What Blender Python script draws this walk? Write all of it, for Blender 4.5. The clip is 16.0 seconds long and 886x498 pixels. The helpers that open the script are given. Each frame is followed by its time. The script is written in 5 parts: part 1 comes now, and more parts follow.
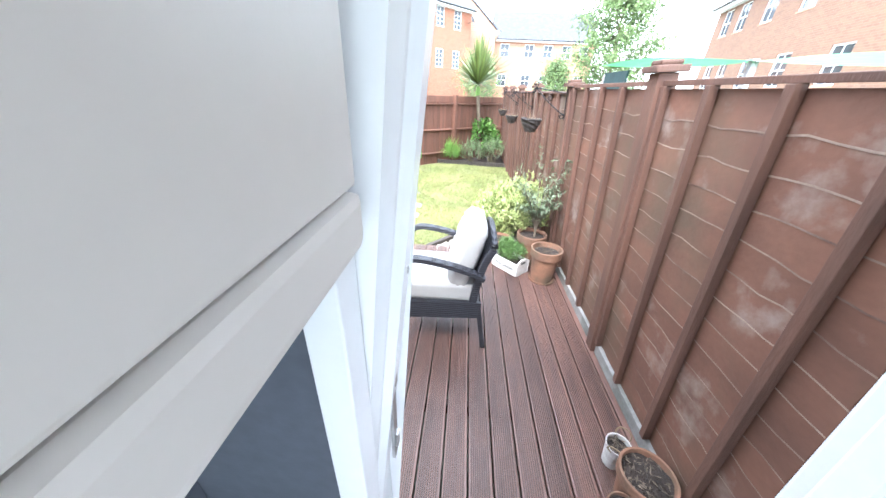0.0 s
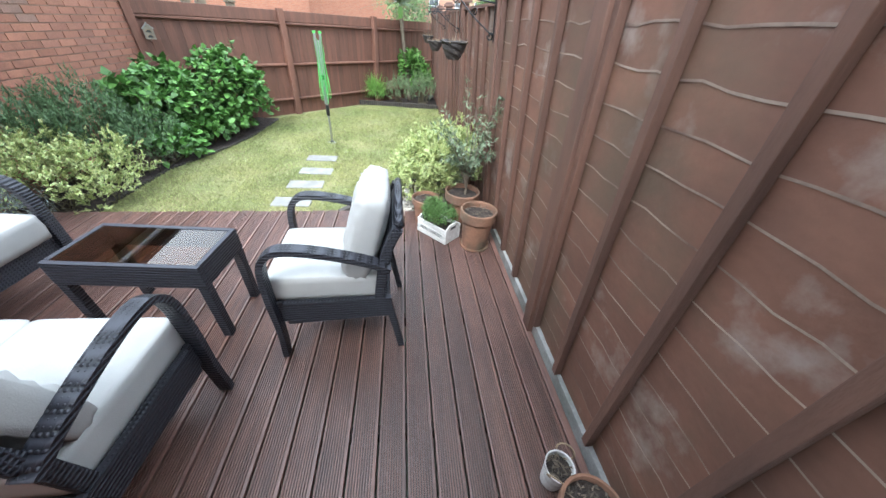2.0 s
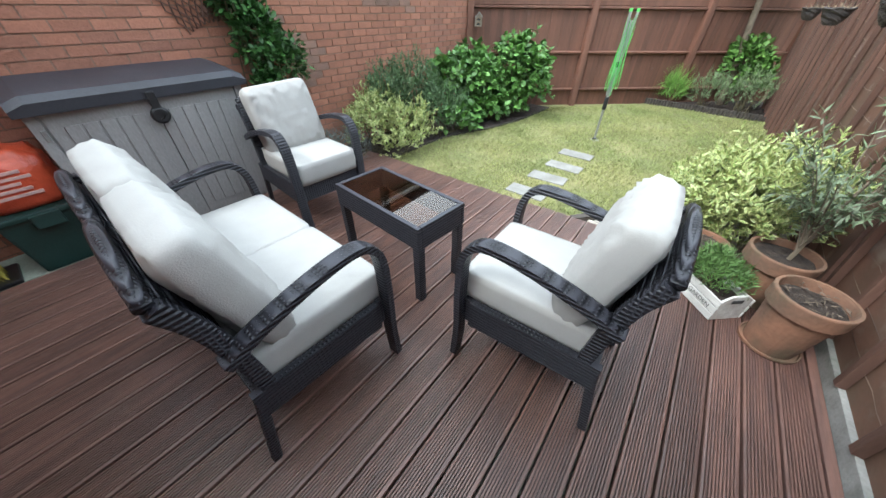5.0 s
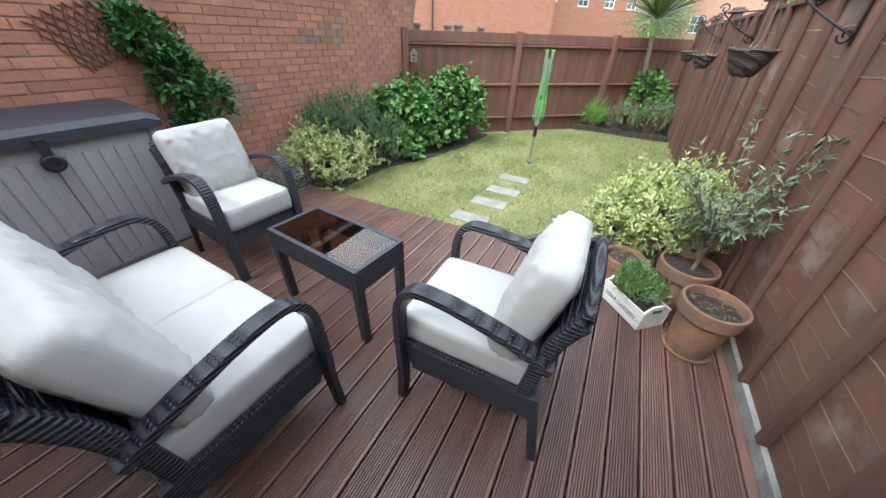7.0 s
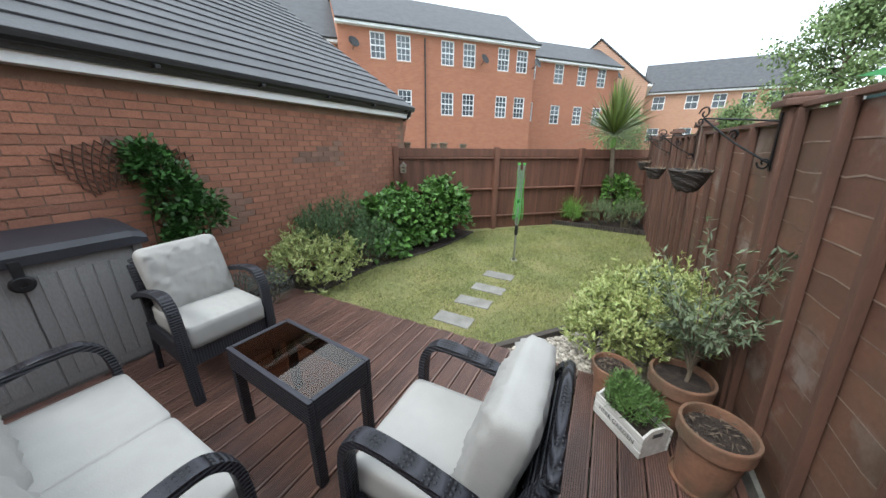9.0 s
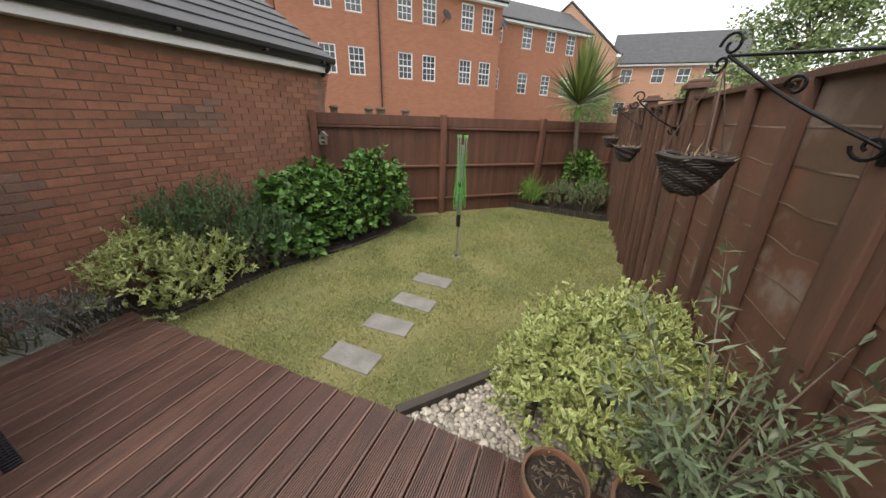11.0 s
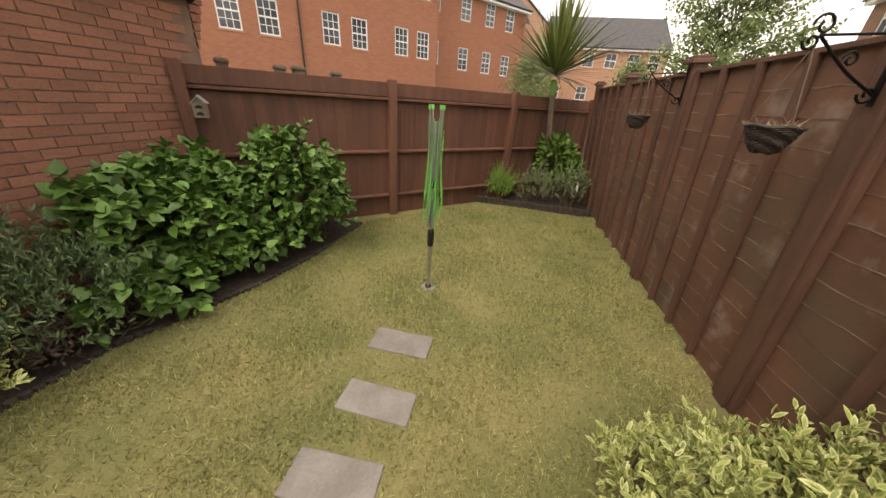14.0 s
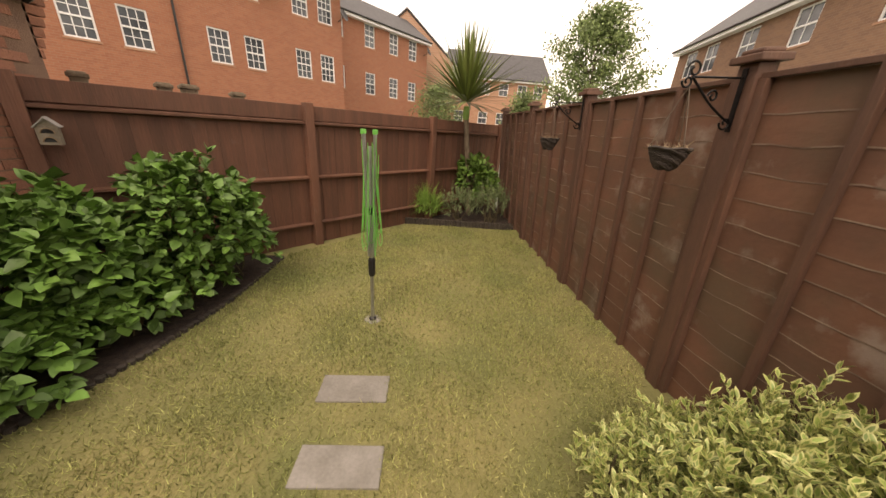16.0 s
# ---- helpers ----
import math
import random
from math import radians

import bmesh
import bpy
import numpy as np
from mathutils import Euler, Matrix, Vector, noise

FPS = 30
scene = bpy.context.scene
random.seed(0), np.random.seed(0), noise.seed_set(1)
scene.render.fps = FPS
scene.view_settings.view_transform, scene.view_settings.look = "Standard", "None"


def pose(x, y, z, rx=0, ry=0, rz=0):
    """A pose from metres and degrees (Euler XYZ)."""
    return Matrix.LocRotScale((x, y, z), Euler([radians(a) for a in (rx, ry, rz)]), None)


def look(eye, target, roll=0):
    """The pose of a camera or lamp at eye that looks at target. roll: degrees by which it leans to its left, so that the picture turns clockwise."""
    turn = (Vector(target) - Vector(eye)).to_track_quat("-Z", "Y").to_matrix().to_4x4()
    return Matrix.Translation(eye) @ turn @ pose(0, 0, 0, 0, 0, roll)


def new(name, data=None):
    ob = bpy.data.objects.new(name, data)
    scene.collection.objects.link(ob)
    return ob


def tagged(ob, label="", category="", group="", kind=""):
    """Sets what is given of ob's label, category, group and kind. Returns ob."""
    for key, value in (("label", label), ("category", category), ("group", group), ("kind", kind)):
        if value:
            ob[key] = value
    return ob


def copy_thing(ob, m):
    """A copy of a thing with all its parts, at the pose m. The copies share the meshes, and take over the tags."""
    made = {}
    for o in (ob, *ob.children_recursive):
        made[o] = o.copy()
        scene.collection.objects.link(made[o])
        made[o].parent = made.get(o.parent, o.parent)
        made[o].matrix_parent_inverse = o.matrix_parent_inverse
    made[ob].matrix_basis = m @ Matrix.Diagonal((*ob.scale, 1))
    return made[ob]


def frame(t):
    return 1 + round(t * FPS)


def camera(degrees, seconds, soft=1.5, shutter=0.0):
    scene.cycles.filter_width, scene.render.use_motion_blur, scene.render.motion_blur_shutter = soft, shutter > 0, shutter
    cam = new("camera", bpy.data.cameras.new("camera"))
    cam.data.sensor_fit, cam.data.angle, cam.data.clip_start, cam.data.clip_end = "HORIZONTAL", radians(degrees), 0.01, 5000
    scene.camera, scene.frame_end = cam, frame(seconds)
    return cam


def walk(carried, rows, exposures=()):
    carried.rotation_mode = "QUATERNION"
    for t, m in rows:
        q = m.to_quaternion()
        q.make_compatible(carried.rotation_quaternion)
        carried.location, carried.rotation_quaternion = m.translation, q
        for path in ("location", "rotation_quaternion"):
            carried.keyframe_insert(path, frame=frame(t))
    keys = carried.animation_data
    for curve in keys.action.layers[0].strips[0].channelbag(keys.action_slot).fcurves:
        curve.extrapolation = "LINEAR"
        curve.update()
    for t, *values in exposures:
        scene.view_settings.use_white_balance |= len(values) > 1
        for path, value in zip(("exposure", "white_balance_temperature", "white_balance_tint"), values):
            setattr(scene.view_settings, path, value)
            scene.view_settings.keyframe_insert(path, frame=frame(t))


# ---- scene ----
cam = camera(110.6, 16.0)
PATH = [
    (0, (0.178, 0.396, 1.794), (0.079, 2.166, 0.868), 2.68),
    (0.5, (0.320, 0.498, 1.757), (0.397, 2.272, 0.836), 3.03),
    (1, (0.410, 0.624, 1.709), (0.591, 2.340, 0.697), 4.36),
    (1.5, (0.441, 0.875, 1.692), (0.738, 2.537, 0.621), 5.38),
    (2, (0.443, 0.995, 1.658), (0.696, 2.587, 0.472), 4.97),
    (2.5, (0.451, 1.134, 1.610), (0.365, 2.733, 0.413), 2.71),
    (3, (0.312, 1.220, 1.515), (-0.275, 2.704, 0.309), 2.16),
    (3.5, (0.269, 1.300, 1.472), (-0.594, 2.616, 0.237), -0.06),
    (6, (0.287, 1.395, 1.465), (-0.665, 2.633, 0.215), 0.73),
    (6.5, (0.313, 1.424, 1.503), (-0.514, 2.775, 0.283), 1.67),
    (7, (0.329, 1.475, 1.549), (-0.435, 2.931, 0.410), 1.81),
    (7.5, (0.342, 1.514, 1.624), (-0.418, 3.073, 0.628), 1.61),
    (8, (0.349, 1.529, 1.677), (-0.493, 3.165, 0.893), 1.00),
    (8.5, (0.387, 1.546, 1.689), (-0.548, 3.202, 1.069), 0.48),
    (9, (0.426, 1.641, 1.668), (-0.454, 3.321, 1.033), 0.48),
    (9.9, (0.575, 2.116, 1.651), (-0.223, 3.812, 0.954), 1.20),
    (10.6, (0.564, 2.538, 1.636), (-0.161, 4.244, 0.884), 1.83),
    (11.3, (0.423, 2.961, 1.621), (-0.228, 4.671, 0.814), 2.46),
    (11.5, (0.397, 3.055, 1.593), (-0.243, 4.774, 0.795), 2.71),
    (12, (0.320, 3.332, 1.545), (-0.386, 5.053, 0.810), 2.64),
    (12.5, (0.222, 3.535, 1.511), (-0.470, 5.237, 0.720), 3.17),
    (13, (0.076, 3.710, 1.523), (-0.508, 5.432, 0.690), 3.23),
    (13.5, (-0.058, 3.868, 1.473), (-0.493, 5.622, 0.617), 3.71),
    (14, (-0.216, 4.009, 1.478), (-0.521, 5.783, 0.605), 4.07),
    (14.5, (-0.360, 4.036, 1.484), (-0.497, 5.836, 0.624), 4.39),
    (15, (-0.407, 4.053, 1.485), (-0.331, 5.866, 0.644), 4.36),
    (15.5, (-0.399, 4.071, 1.482), (-0.215, 5.909, 0.716), 4.29),
    (16, (-0.387, 4.085, 1.478), (-0.212, 5.940, 0.753), 4.11),
]
EXPOSURE = [(0.0, 2.66, 5650, 8), (0.6, 2.55, 5550, 6), (1.0, 2.4, 5500, 6), (1.5, 2.1, 5450, 4), (2.5, 1.7, 5700, 3), (3.5, 1.58, 5780, 2), (6.0, 1.58, 5780, 2), (7.5, 1.38, 5850, 2), (9.0, 0.82, 6000, 4), (11.3, 0.40, 6950, 11), (13.0, 0.40, 7300, 13), (14.0, 0.40, 8200, 18), (16.0, 0.40, 9100, 21)]
walk(cam, [(t, look(eye, target, roll)) for t, eye, target, roll in PATH], EXPOSURE)

# ---- sky and sun ----
world = bpy.data.worlds.new("sky")
scene.world = world
world.use_nodes = True
wn, wl = world.node_tree.nodes, world.node_tree.links
sky = wn.new("ShaderNodeTexSky")
sky.sky_type, sky.sun_disc = "NISHITA", False
sky.sun_elevation, sky.sun_rotation = radians(55), radians(200)
sky.dust_density, sky.air_density = 3.0, 1.0
cloud = wn.new("ShaderNodeTexNoise")
cloud.inputs["Scale"].default_value, cloud.inputs["Detail"].default_value = 2.2, 6.0
ramp = wn.new("ShaderNodeMapRange")
ramp.inputs["From Min"].default_value, ramp.inputs["From Max"].default_value = 0.36, 0.62
ramp.inputs["To Min"].default_value, ramp.inputs["To Max"].default_value = 0.62, 0.95
wmix = wn.new("ShaderNodeMix")
wmix.data_type = "RGBA"
wmix.inputs[7].default_value = (9.6, 9.9, 10.2, 1)
wl.new(cloud.outputs["Fac"], ramp.inputs["Value"])
wl.new(ramp.outputs["Result"], wmix.inputs[0])
wl.new(sky.outputs["Color"], wmix.inputs[6])
wl.new(wmix.outputs[2], wn["Background"].inputs["Color"])
wn["Background"].inputs["Strength"].default_value = 0.15
sun = new("sun", bpy.data.lights.new("sun", "SUN"))
sun.data.energy, sun.data.angle, sun.data.color = 1.5, radians(25), (1.0, 0.96, 0.9)
sun.matrix_world = look((-6, -8, 18), (0, 4, 0))


# ---- materials ----
def mat(name, colour, colour2=None, rough=0.6, metal=0.0, scale=6.0, stretch=(1, 1, 1), bump=0.2, fine=60.0, spread=0.0, island=False, spec=0.5, coat=0.0, depth=0.01, grain=0.5):
    """Two-scale procedural surface: broad mottling between two colours, fine grain, relief; spread varies pieces."""
    m = bpy.data.materials.new(name)
    m.use_nodes = True
    n, l = m.node_tree.nodes, m.node_tree.links
    b = n["Principled BSDF"]
    b.inputs["Roughness"].default_value, b.inputs["Metallic"].default_value = rough, metal
    b.inputs["Specular IOR Level"].default_value, b.inputs["Coat Weight"].default_value = spec, coat
    tc, mp = n.new("ShaderNodeTexCoord"), n.new("ShaderNodeMapping")
    mp.inputs["Scale"].default_value = stretch
    l.new(tc.outputs["Object"], mp.inputs["Vector"])
    big, small = n.new("ShaderNodeTexNoise"), n.new("ShaderNodeTexNoise")
    big.inputs["Scale"].default_value, big.inputs["Detail"].default_value = scale, 5
    small.inputs["Scale"].default_value, small.inputs["Detail"].default_value = fine, 4
    l.new(mp.outputs["Vector"], big.inputs["Vector"])
    l.new(mp.outputs["Vector"], small.inputs["Vector"])
    if spread and not island:
        info, off = n.new("ShaderNodeObjectInfo"), n.new("ShaderNodeMath")
        off.operation = "MULTIPLY"
        off.inputs[1].default_value = 37.0
        l.new(info.outputs["Random"], off.inputs[0])
        l.new(off.outputs[0], mp.inputs["Location"])
    c2 = colour2 or tuple(c * 0.72 for c in colour)
    mix = n.new("ShaderNodeMix")
    mix.data_type = "RGBA"
    mix.inputs[6].default_value, mix.inputs[7].default_value = (*colour, 1), (*c2, 1)
    rng = n.new("ShaderNodeMapRange")
    rng.inputs["From Min"].default_value, rng.inputs["From Max"].default_value = 0.35, 0.65
    l.new(big.outputs["Fac"], rng.inputs["Value"])
    if island and spread:
        isl, half, both = n.new("ShaderNodeNewGeometry"), n.new("ShaderNodeMath"), n.new("ShaderNodeMath")
        half.operation, both.operation = "MULTIPLY", "MULTIPLY_ADD"
        half.inputs[1].default_value, both.inputs[1].default_value = 0.5, 0.5
        l.new(rng.outputs["Result"], half.inputs[0])
        wob = n.new("ShaderNodeMath")
        wob.operation = "FRACT"
        w7 = n.new("ShaderNodeMath")
        w7.operation = "MULTIPLY"
        w7.inputs[1].default_value = 7.31
        l.new(isl.outputs["Random Per Island"], w7.inputs[0])
        l.new(w7.outputs[0], wob.inputs[0])
        l.new(wob.outputs[0], both.inputs[0])
        l.new(half.outputs[0], both.inputs[2])
        l.new(both.outputs[0], mix.inputs[0])
    else:
        l.new(rng.outputs["Result"], mix.inputs[0])
    hsv = n.new("ShaderNodeHueSaturation")
    l.new(mix.outputs[2], hsv.inputs["Color"])
    val = n.new("ShaderNodeMath")
    val.operation = "MULTIPLY_ADD"
    val.inputs[1].default_value, val.inputs[2].default_value = grain, 1 - grain / 2
    l.new(small.outputs["Fac"], val.inputs[0])
    last = val
    if spread:
        src = n.new("ShaderNodeNewGeometry").outputs["Random Per Island"] if island else info.outputs["Random"]
        add, mul = n.new("ShaderNodeMath"), n.new("ShaderNodeMath")
        add.operation, mul.operation = "MULTIPLY_ADD", "MULTIPLY"
        add.inputs[1].default_value, add.inputs[2].default_value = 2 * spread, 1 - spread
        l.new(src, add.inputs[0])
        l.new(add.outputs[0], mul.inputs[0])
        l.new(val.outputs[0], mul.inputs[1])
        last = mul
    l.new(last.outputs[0], hsv.inputs["Value"])
    l.new(hsv.outputs["Color"], b.inputs["Base Color"])
    if bump:
        bn = n.new("ShaderNodeBump")
        bn.inputs["Strength"].default_value, bn.inputs["Distance"].default_value = bump, depth
        l.new(small.outputs["Fac"], bn.inputs["Height"])
        l.new(bn.outputs["Normal"], b.inputs["Normal"])
    return m


def brick_mat(name, c1, c2, mortar, width, height):
    """Brickwork for surfaces that stay far off, laid by the object's own x and z."""
    m = mat(name, c1, c2, rough=0.9, scale=1.2, fine=40)
    n, l = m.node_tree.nodes, m.node_tree.links
    tc, mp, br = n.new("ShaderNodeTexCoord"), n.new("ShaderNodeMapping"), n.new("ShaderNodeTexBrick")
    mp.inputs["Rotation"].default_value = (radians(90), 0, 0)
    l.new(tc.outputs["Object"], mp.inputs["Vector"])
    l.new(mp.outputs["Vector"], br.inputs["Vector"])
    br.inputs["Color1"].default_value, br.inputs["Color2"].default_value, br.inputs["Mortar"].default_value = (*c1, 1), (*c2, 1), (*mortar, 1)
    br.inputs["Scale"].default_value = 1.0
    br.inputs["Brick Width"].default_value, br.inputs["Row Height"].default_value, br.inputs["Mortar Size"].default_value = width, height, 0.006
    hsv = [x for x in n if x.bl_idname == "ShaderNodeHueSaturation"][0]
    l.new(br.outputs["Color"], hsv.inputs["Color"])
    return m


def wicker_mat():
    """Woven synthetic cane: two crossed bands as relief and colour."""
    m = bpy.data.materials.new("wicker")
    m.use_nodes = True
    n, l = m.node_tree.nodes, m.node_tree.links
    b = n["Principled BSDF"]
    tc = n.new("ShaderNodeTexCoord")
    waves = []
    for rot in ((0, 0, 0), (0, 0, radians(90)), (0, radians(90), 0)):
        mp, w = n.new("ShaderNodeMapping"), n.new("ShaderNodeTexWave")
        mp.inputs["Rotation"].default_value = rot
        w.inputs["Scale"].default_value, w.inputs["Distortion"].default_value = 18.0, 1.0
        w.inputs["Detail"].default_value = 1.0
        l.new(tc.outputs["Object"], mp.inputs["Vector"])
        l.new(mp.outputs["Vector"], w.inputs["Vector"])
        waves.append(w)
    a, c = n.new("ShaderNodeMath"), n.new("ShaderNodeMath")
    a.operation = c.operation = "MULTIPLY"
    l.new(waves[0].outputs["Fac"], a.inputs[0])
    l.new(waves[1].outputs["Fac"], a.inputs[1])
    c.operation = "MAXIMUM"
    l.new(a.outputs[0], c.inputs[0])
    l.new(waves[2].outputs["Fac"], c.inputs[1])
    mix = n.new("ShaderNodeMix")
    mix.data_type = "RGBA"
    mix.inputs[6].default_value, mix.inputs[7].default_value = (0.006, 0.006, 0.008, 1), (0.038, 0.038, 0.047, 1)
    l.new(c.outputs[0], mix.inputs[0])
    l.new(mix.outputs[2], b.inputs["Base Color"])
    bn = n.new("ShaderNodeBump")
    bn.inputs["Strength"].default_value, bn.inputs["Distance"].default_value = 0.8, 0.006
    l.new(c.outputs[0], bn.inputs["Height"])
    l.new(bn.outputs["Normal"], b.inputs["Normal"])
    b.inputs["Roughness"].default_value = 0.38
    b.inputs["Specular IOR Level"].default_value = 0.25
    return m


def glass_mat(name, colour, rough=0.02):
    m = bpy.data.materials.new(name)
    m.use_nodes = True
    b = m.node_tree.nodes["Principled BSDF"]
    b.inputs["Base Color"].default_value = (*colour, 1)
    b.inputs["Transmission Weight"].default_value, b.inputs["Roughness"].default_value, b.inputs["IOR"].default_value = 1.0, rough, 1.45
    return m


def blotch(m, colour, scale, lo, hi, amount):
    """Adds irregular pale weathering over a material's colour."""
    n, l = m.node_tree.nodes, m.node_tree.links
    b = n["Principled BSDF"]
    src = b.inputs["Base Color"].links[0].from_socket
    tc, no, rg, mx = n.new("ShaderNodeTexCoord"), n.new("ShaderNodeTexNoise"), n.new("ShaderNodeMapRange"), n.new("ShaderNodeMix")
    no.inputs["Scale"].default_value, no.inputs["Detail"].default_value, no.inputs["Roughness"].default_value = scale, 7, 0.62
    rg.inputs["From Min"].default_value, rg.inputs["From Max"].default_value, rg.inputs["To Max"].default_value = lo, hi, amount
    mx.data_type = "RGBA"
    mx.inputs[7].default_value = (*colour, 1)
    l.new(tc.outputs["Object"], no.inputs["Vector"])
    l.new(no.outputs["Fac"], rg.inputs["Value"])
    l.new(rg.outputs["Result"], mx.inputs[0])
    l.new(src, mx.inputs[6])
    l.new(mx.outputs[2], b.inputs["Base Color"])
    return m


M_DECK = mat("deck_board", (0.165, 0.087, 0.067), (0.100, 0.057, 0.047), rough=0.40, scale=5, stretch=(6, 0.6, 6), fine=26, bump=0.25, spread=0.18)
M_FENCE = mat("stained_fence", (0.182, 0.086, 0.055), (0.130, 0.064, 0.043), rough=0.68, scale=3.0, stretch=(1, 0.7, 1.3), fine=34, bump=0.22, spread=0.11, grain=0.28)
# darker board colour that deepens the shade in the deck grooves
M_GROOVE = mat("groove_shade", (0.050, 0.032, 0.027), (0.035, 0.024, 0.02), rough=0.8, scale=5, fine=40)
M_FACADE3 = brick_mat("brown_brick", (0.25, 0.14, 0.09), (0.20, 0.11, 0.075), (0.25, 0.17, 0.12), 0.225, 0.075)
M_WORN = mat("worn_board_edge", (0.35, 0.27, 0.215), (0.14, 0.085, 0.064), rough=0.8, scale=4.0, fine=60, bump=0.2)
M_BATTEN = mat("fence_batten", (0.132, 0.066, 0.045), (0.094, 0.049, 0.035), rough=0.68, scale=4, stretch=(3, 3, 0.7), fine=35, bump=0.25, spread=0.1, grain=0.3)
M_BACKFENCE = mat("back_fence_board", (0.155, 0.068, 0.043), (0.108, 0.050, 0.033), rough=0.7, scale=2.5, stretch=(4, 4, 0.4), fine=30, bump=0.4, spread=0.14)
M_CONCRETE = mat("concrete", (0.30, 0.29, 0.27), (0.20, 0.19, 0.18), rough=0.9, scale=4, fine=70, bump=0.3, spread=0.08)
M_SLAB = mat("stone_slab", (0.235, 0.225, 0.21), (0.175, 0.165, 0.15), rough=0.85, scale=7, fine=60, bump=0.4, spread=0.08)
M_BRICK = mat("garage_brick", (0.312, 0.136, 0.086), (0.25, 0.112, 0.073), rough=0.9, scale=9, fine=70, bump=0.5, spread=0.14)
M_BRICKDARK = mat("garage_brick_dark", (0.22, 0.125, 0.094), (0.175, 0.107, 0.083), rough=0.9, scale=9, fine=70, bump=0.5, spread=0.2)
M_MORTAR = mat("mortar", (0.23, 0.145, 0.105), (0.18, 0.112, 0.082), rough=0.95, scale=6, fine=90, bump=0.4)
M_ROOF = mat("roof_tile", (0.060, 0.060, 0.066), (0.042, 0.042, 0.047), rough=0.6, scale=3, fine=45, bump=0.3, spread=0.12)
M_FACADE = brick_mat("facade_brick", (0.36, 0.145, 0.085), (0.30, 0.115, 0.07), (0.32, 0.19, 0.13), 0.225, 0.075)
M_FACADE2 = brick_mat("pale_brick", (0.42, 0.235, 0.155), (0.36, 0.19, 0.125), (0.40, 0.27, 0.20), 0.225, 0.075)
M_WHITE = mat("white_upvc", (0.78, 0.79, 0.80), (0.73, 0.74, 0.76), rough=0.3, scale=2, fine=30, bump=0.02, grain=0.06)
M_BLACK = mat("black_plastic", (0.015, 0.015, 0.017), rough=0.4, scale=8, bump=0.05)
M_IRON = mat("black_iron", (0.012, 0.012, 0.013), rough=0.45, metal=0.6, scale=20, bump=0.2)
M_WINDOW = mat("window_glass", (0.10, 0.115, 0.13), (0.05, 0.055, 0.065), rough=0.06, scale=1.2, fine=3, bump=0.0, spread=0.3, grain=0.06)
M_WICKER = wicker_mat()
M_CUSHION = mat("cushion_cloth", (0.350, 0.338, 0.322), (0.312, 0.301, 0.287), rough=0.9, scale=5, fine=220, bump=0.15, grain=0.12)
M_SMOKED = glass_mat("smoked_glass", (0.30, 0.19, 0.12))
M_BOX = mat("grey_resin", (0.275, 0.265, 0.262), (0.235, 0.226, 0.225), rough=0.5, scale=3, stretch=(1, 1, 0.4), fine=90, bump=0.2)
M_LID = mat("dark_resin", (0.036, 0.037, 0.046), (0.028, 0.029, 0.036), rough=0.5, scale=3, fine=80, bump=0.2)
M_TERRA = mat("terracotta", (0.235, 0.115, 0.068), (0.13, 0.076, 0.050), rough=0.85, scale=6, fine=50, bump=0.25)
M_SOIL = mat("soil", (0.060, 0.042, 0.032), (0.030, 0.022, 0.018), rough=1.0, scale=25, fine=120, bump=1.0, depth=0.02)
M_LAWN = mat("lawn_ground", (0.220, 0.198, 0.083), (0.135, 0.144, 0.053), rough=0.95, scale=1.6, fine=45, bump=0.8, depth=0.02)
M_GRASS = mat("grass_blade", (0.340, 0.336, 0.142), (0.178, 0.220, 0.074), rough=0.75, scale=1.1, fine=9, bump=0.0, spread=0.6, island=True, spec=0.2)
M_HYDR = mat("hydrangea_leaf", (0.115, 0.235, 0.045), (0.075, 0.165, 0.036), rough=0.5, scale=3, fine=35, bump=0.25, spread=0.42, island=True)
M_EUON = mat("variegated_leaf", (0.24, 0.32, 0.085), (0.13, 0.21, 0.052), rough=0.45, scale=18, fine=60, bump=0.1, spread=0.35, island=True)
M_OLIVE = mat("olive_leaf", (0.15, 0.185, 0.105), (0.085, 0.120, 0.060), rough=0.5, scale=10, fine=60, bump=0.1, spread=0.35, island=True)
M_SAGE = mat("grey_green_leaf", (0.100, 0.165, 0.065), (0.060, 0.108, 0.042), rough=0.6, scale=6, fine=60, bump=0.1, spread=0.4, island=True)
M_LAVENDER = mat("lavender_leaf", (0.15, 0.165, 0.14), (0.095, 0.105, 0.10), rough=0.7, scale=8, fine=60, bump=0.1, spread=0.35, island=True)
M_PURPLE = mat("purple_leaf", (0.11, 0.055, 0.055), (0.07, 0.06, 0.035), rough=0.6, scale=8, fine=60, bump=0.1, spread=0.35, island=True)
M_HERB = mat("herb_leaf", (0.135, 0.255, 0.050), (0.090, 0.180, 0.036), rough=0.55, scale=9, fine=60, bump=0.1, spread=0.4, island=True)
M_STRAP = mat("strap_leaf", (0.24, 0.40, 0.085), (0.15, 0.28, 0.055), rough=0.55, scale=6, fine=60, bump=0.1, spread=0.35, island=True)
M_AIRY = mat("pale_sage_leaf", (0.21, 0.27, 0.135), (0.13, 0.19, 0.085), rough=0.6, scale=6, fine=60, bump=0.1, spread=0.4, island=True)
M_FEATHER = mat("feathery_leaf", (0.105, 0.185, 0.045), (0.065, 0.125, 0.03), rough=0.6, scale=9, fine=60, bump=0.1, spread=0.4, island=True)
M_CLIMB = mat("climber_leaf", (0.050, 0.130, 0.026), (0.030, 0.080, 0.020), rough=0.45, scale=5, fine=50, bump=0.1, spread=0.45, island=True)
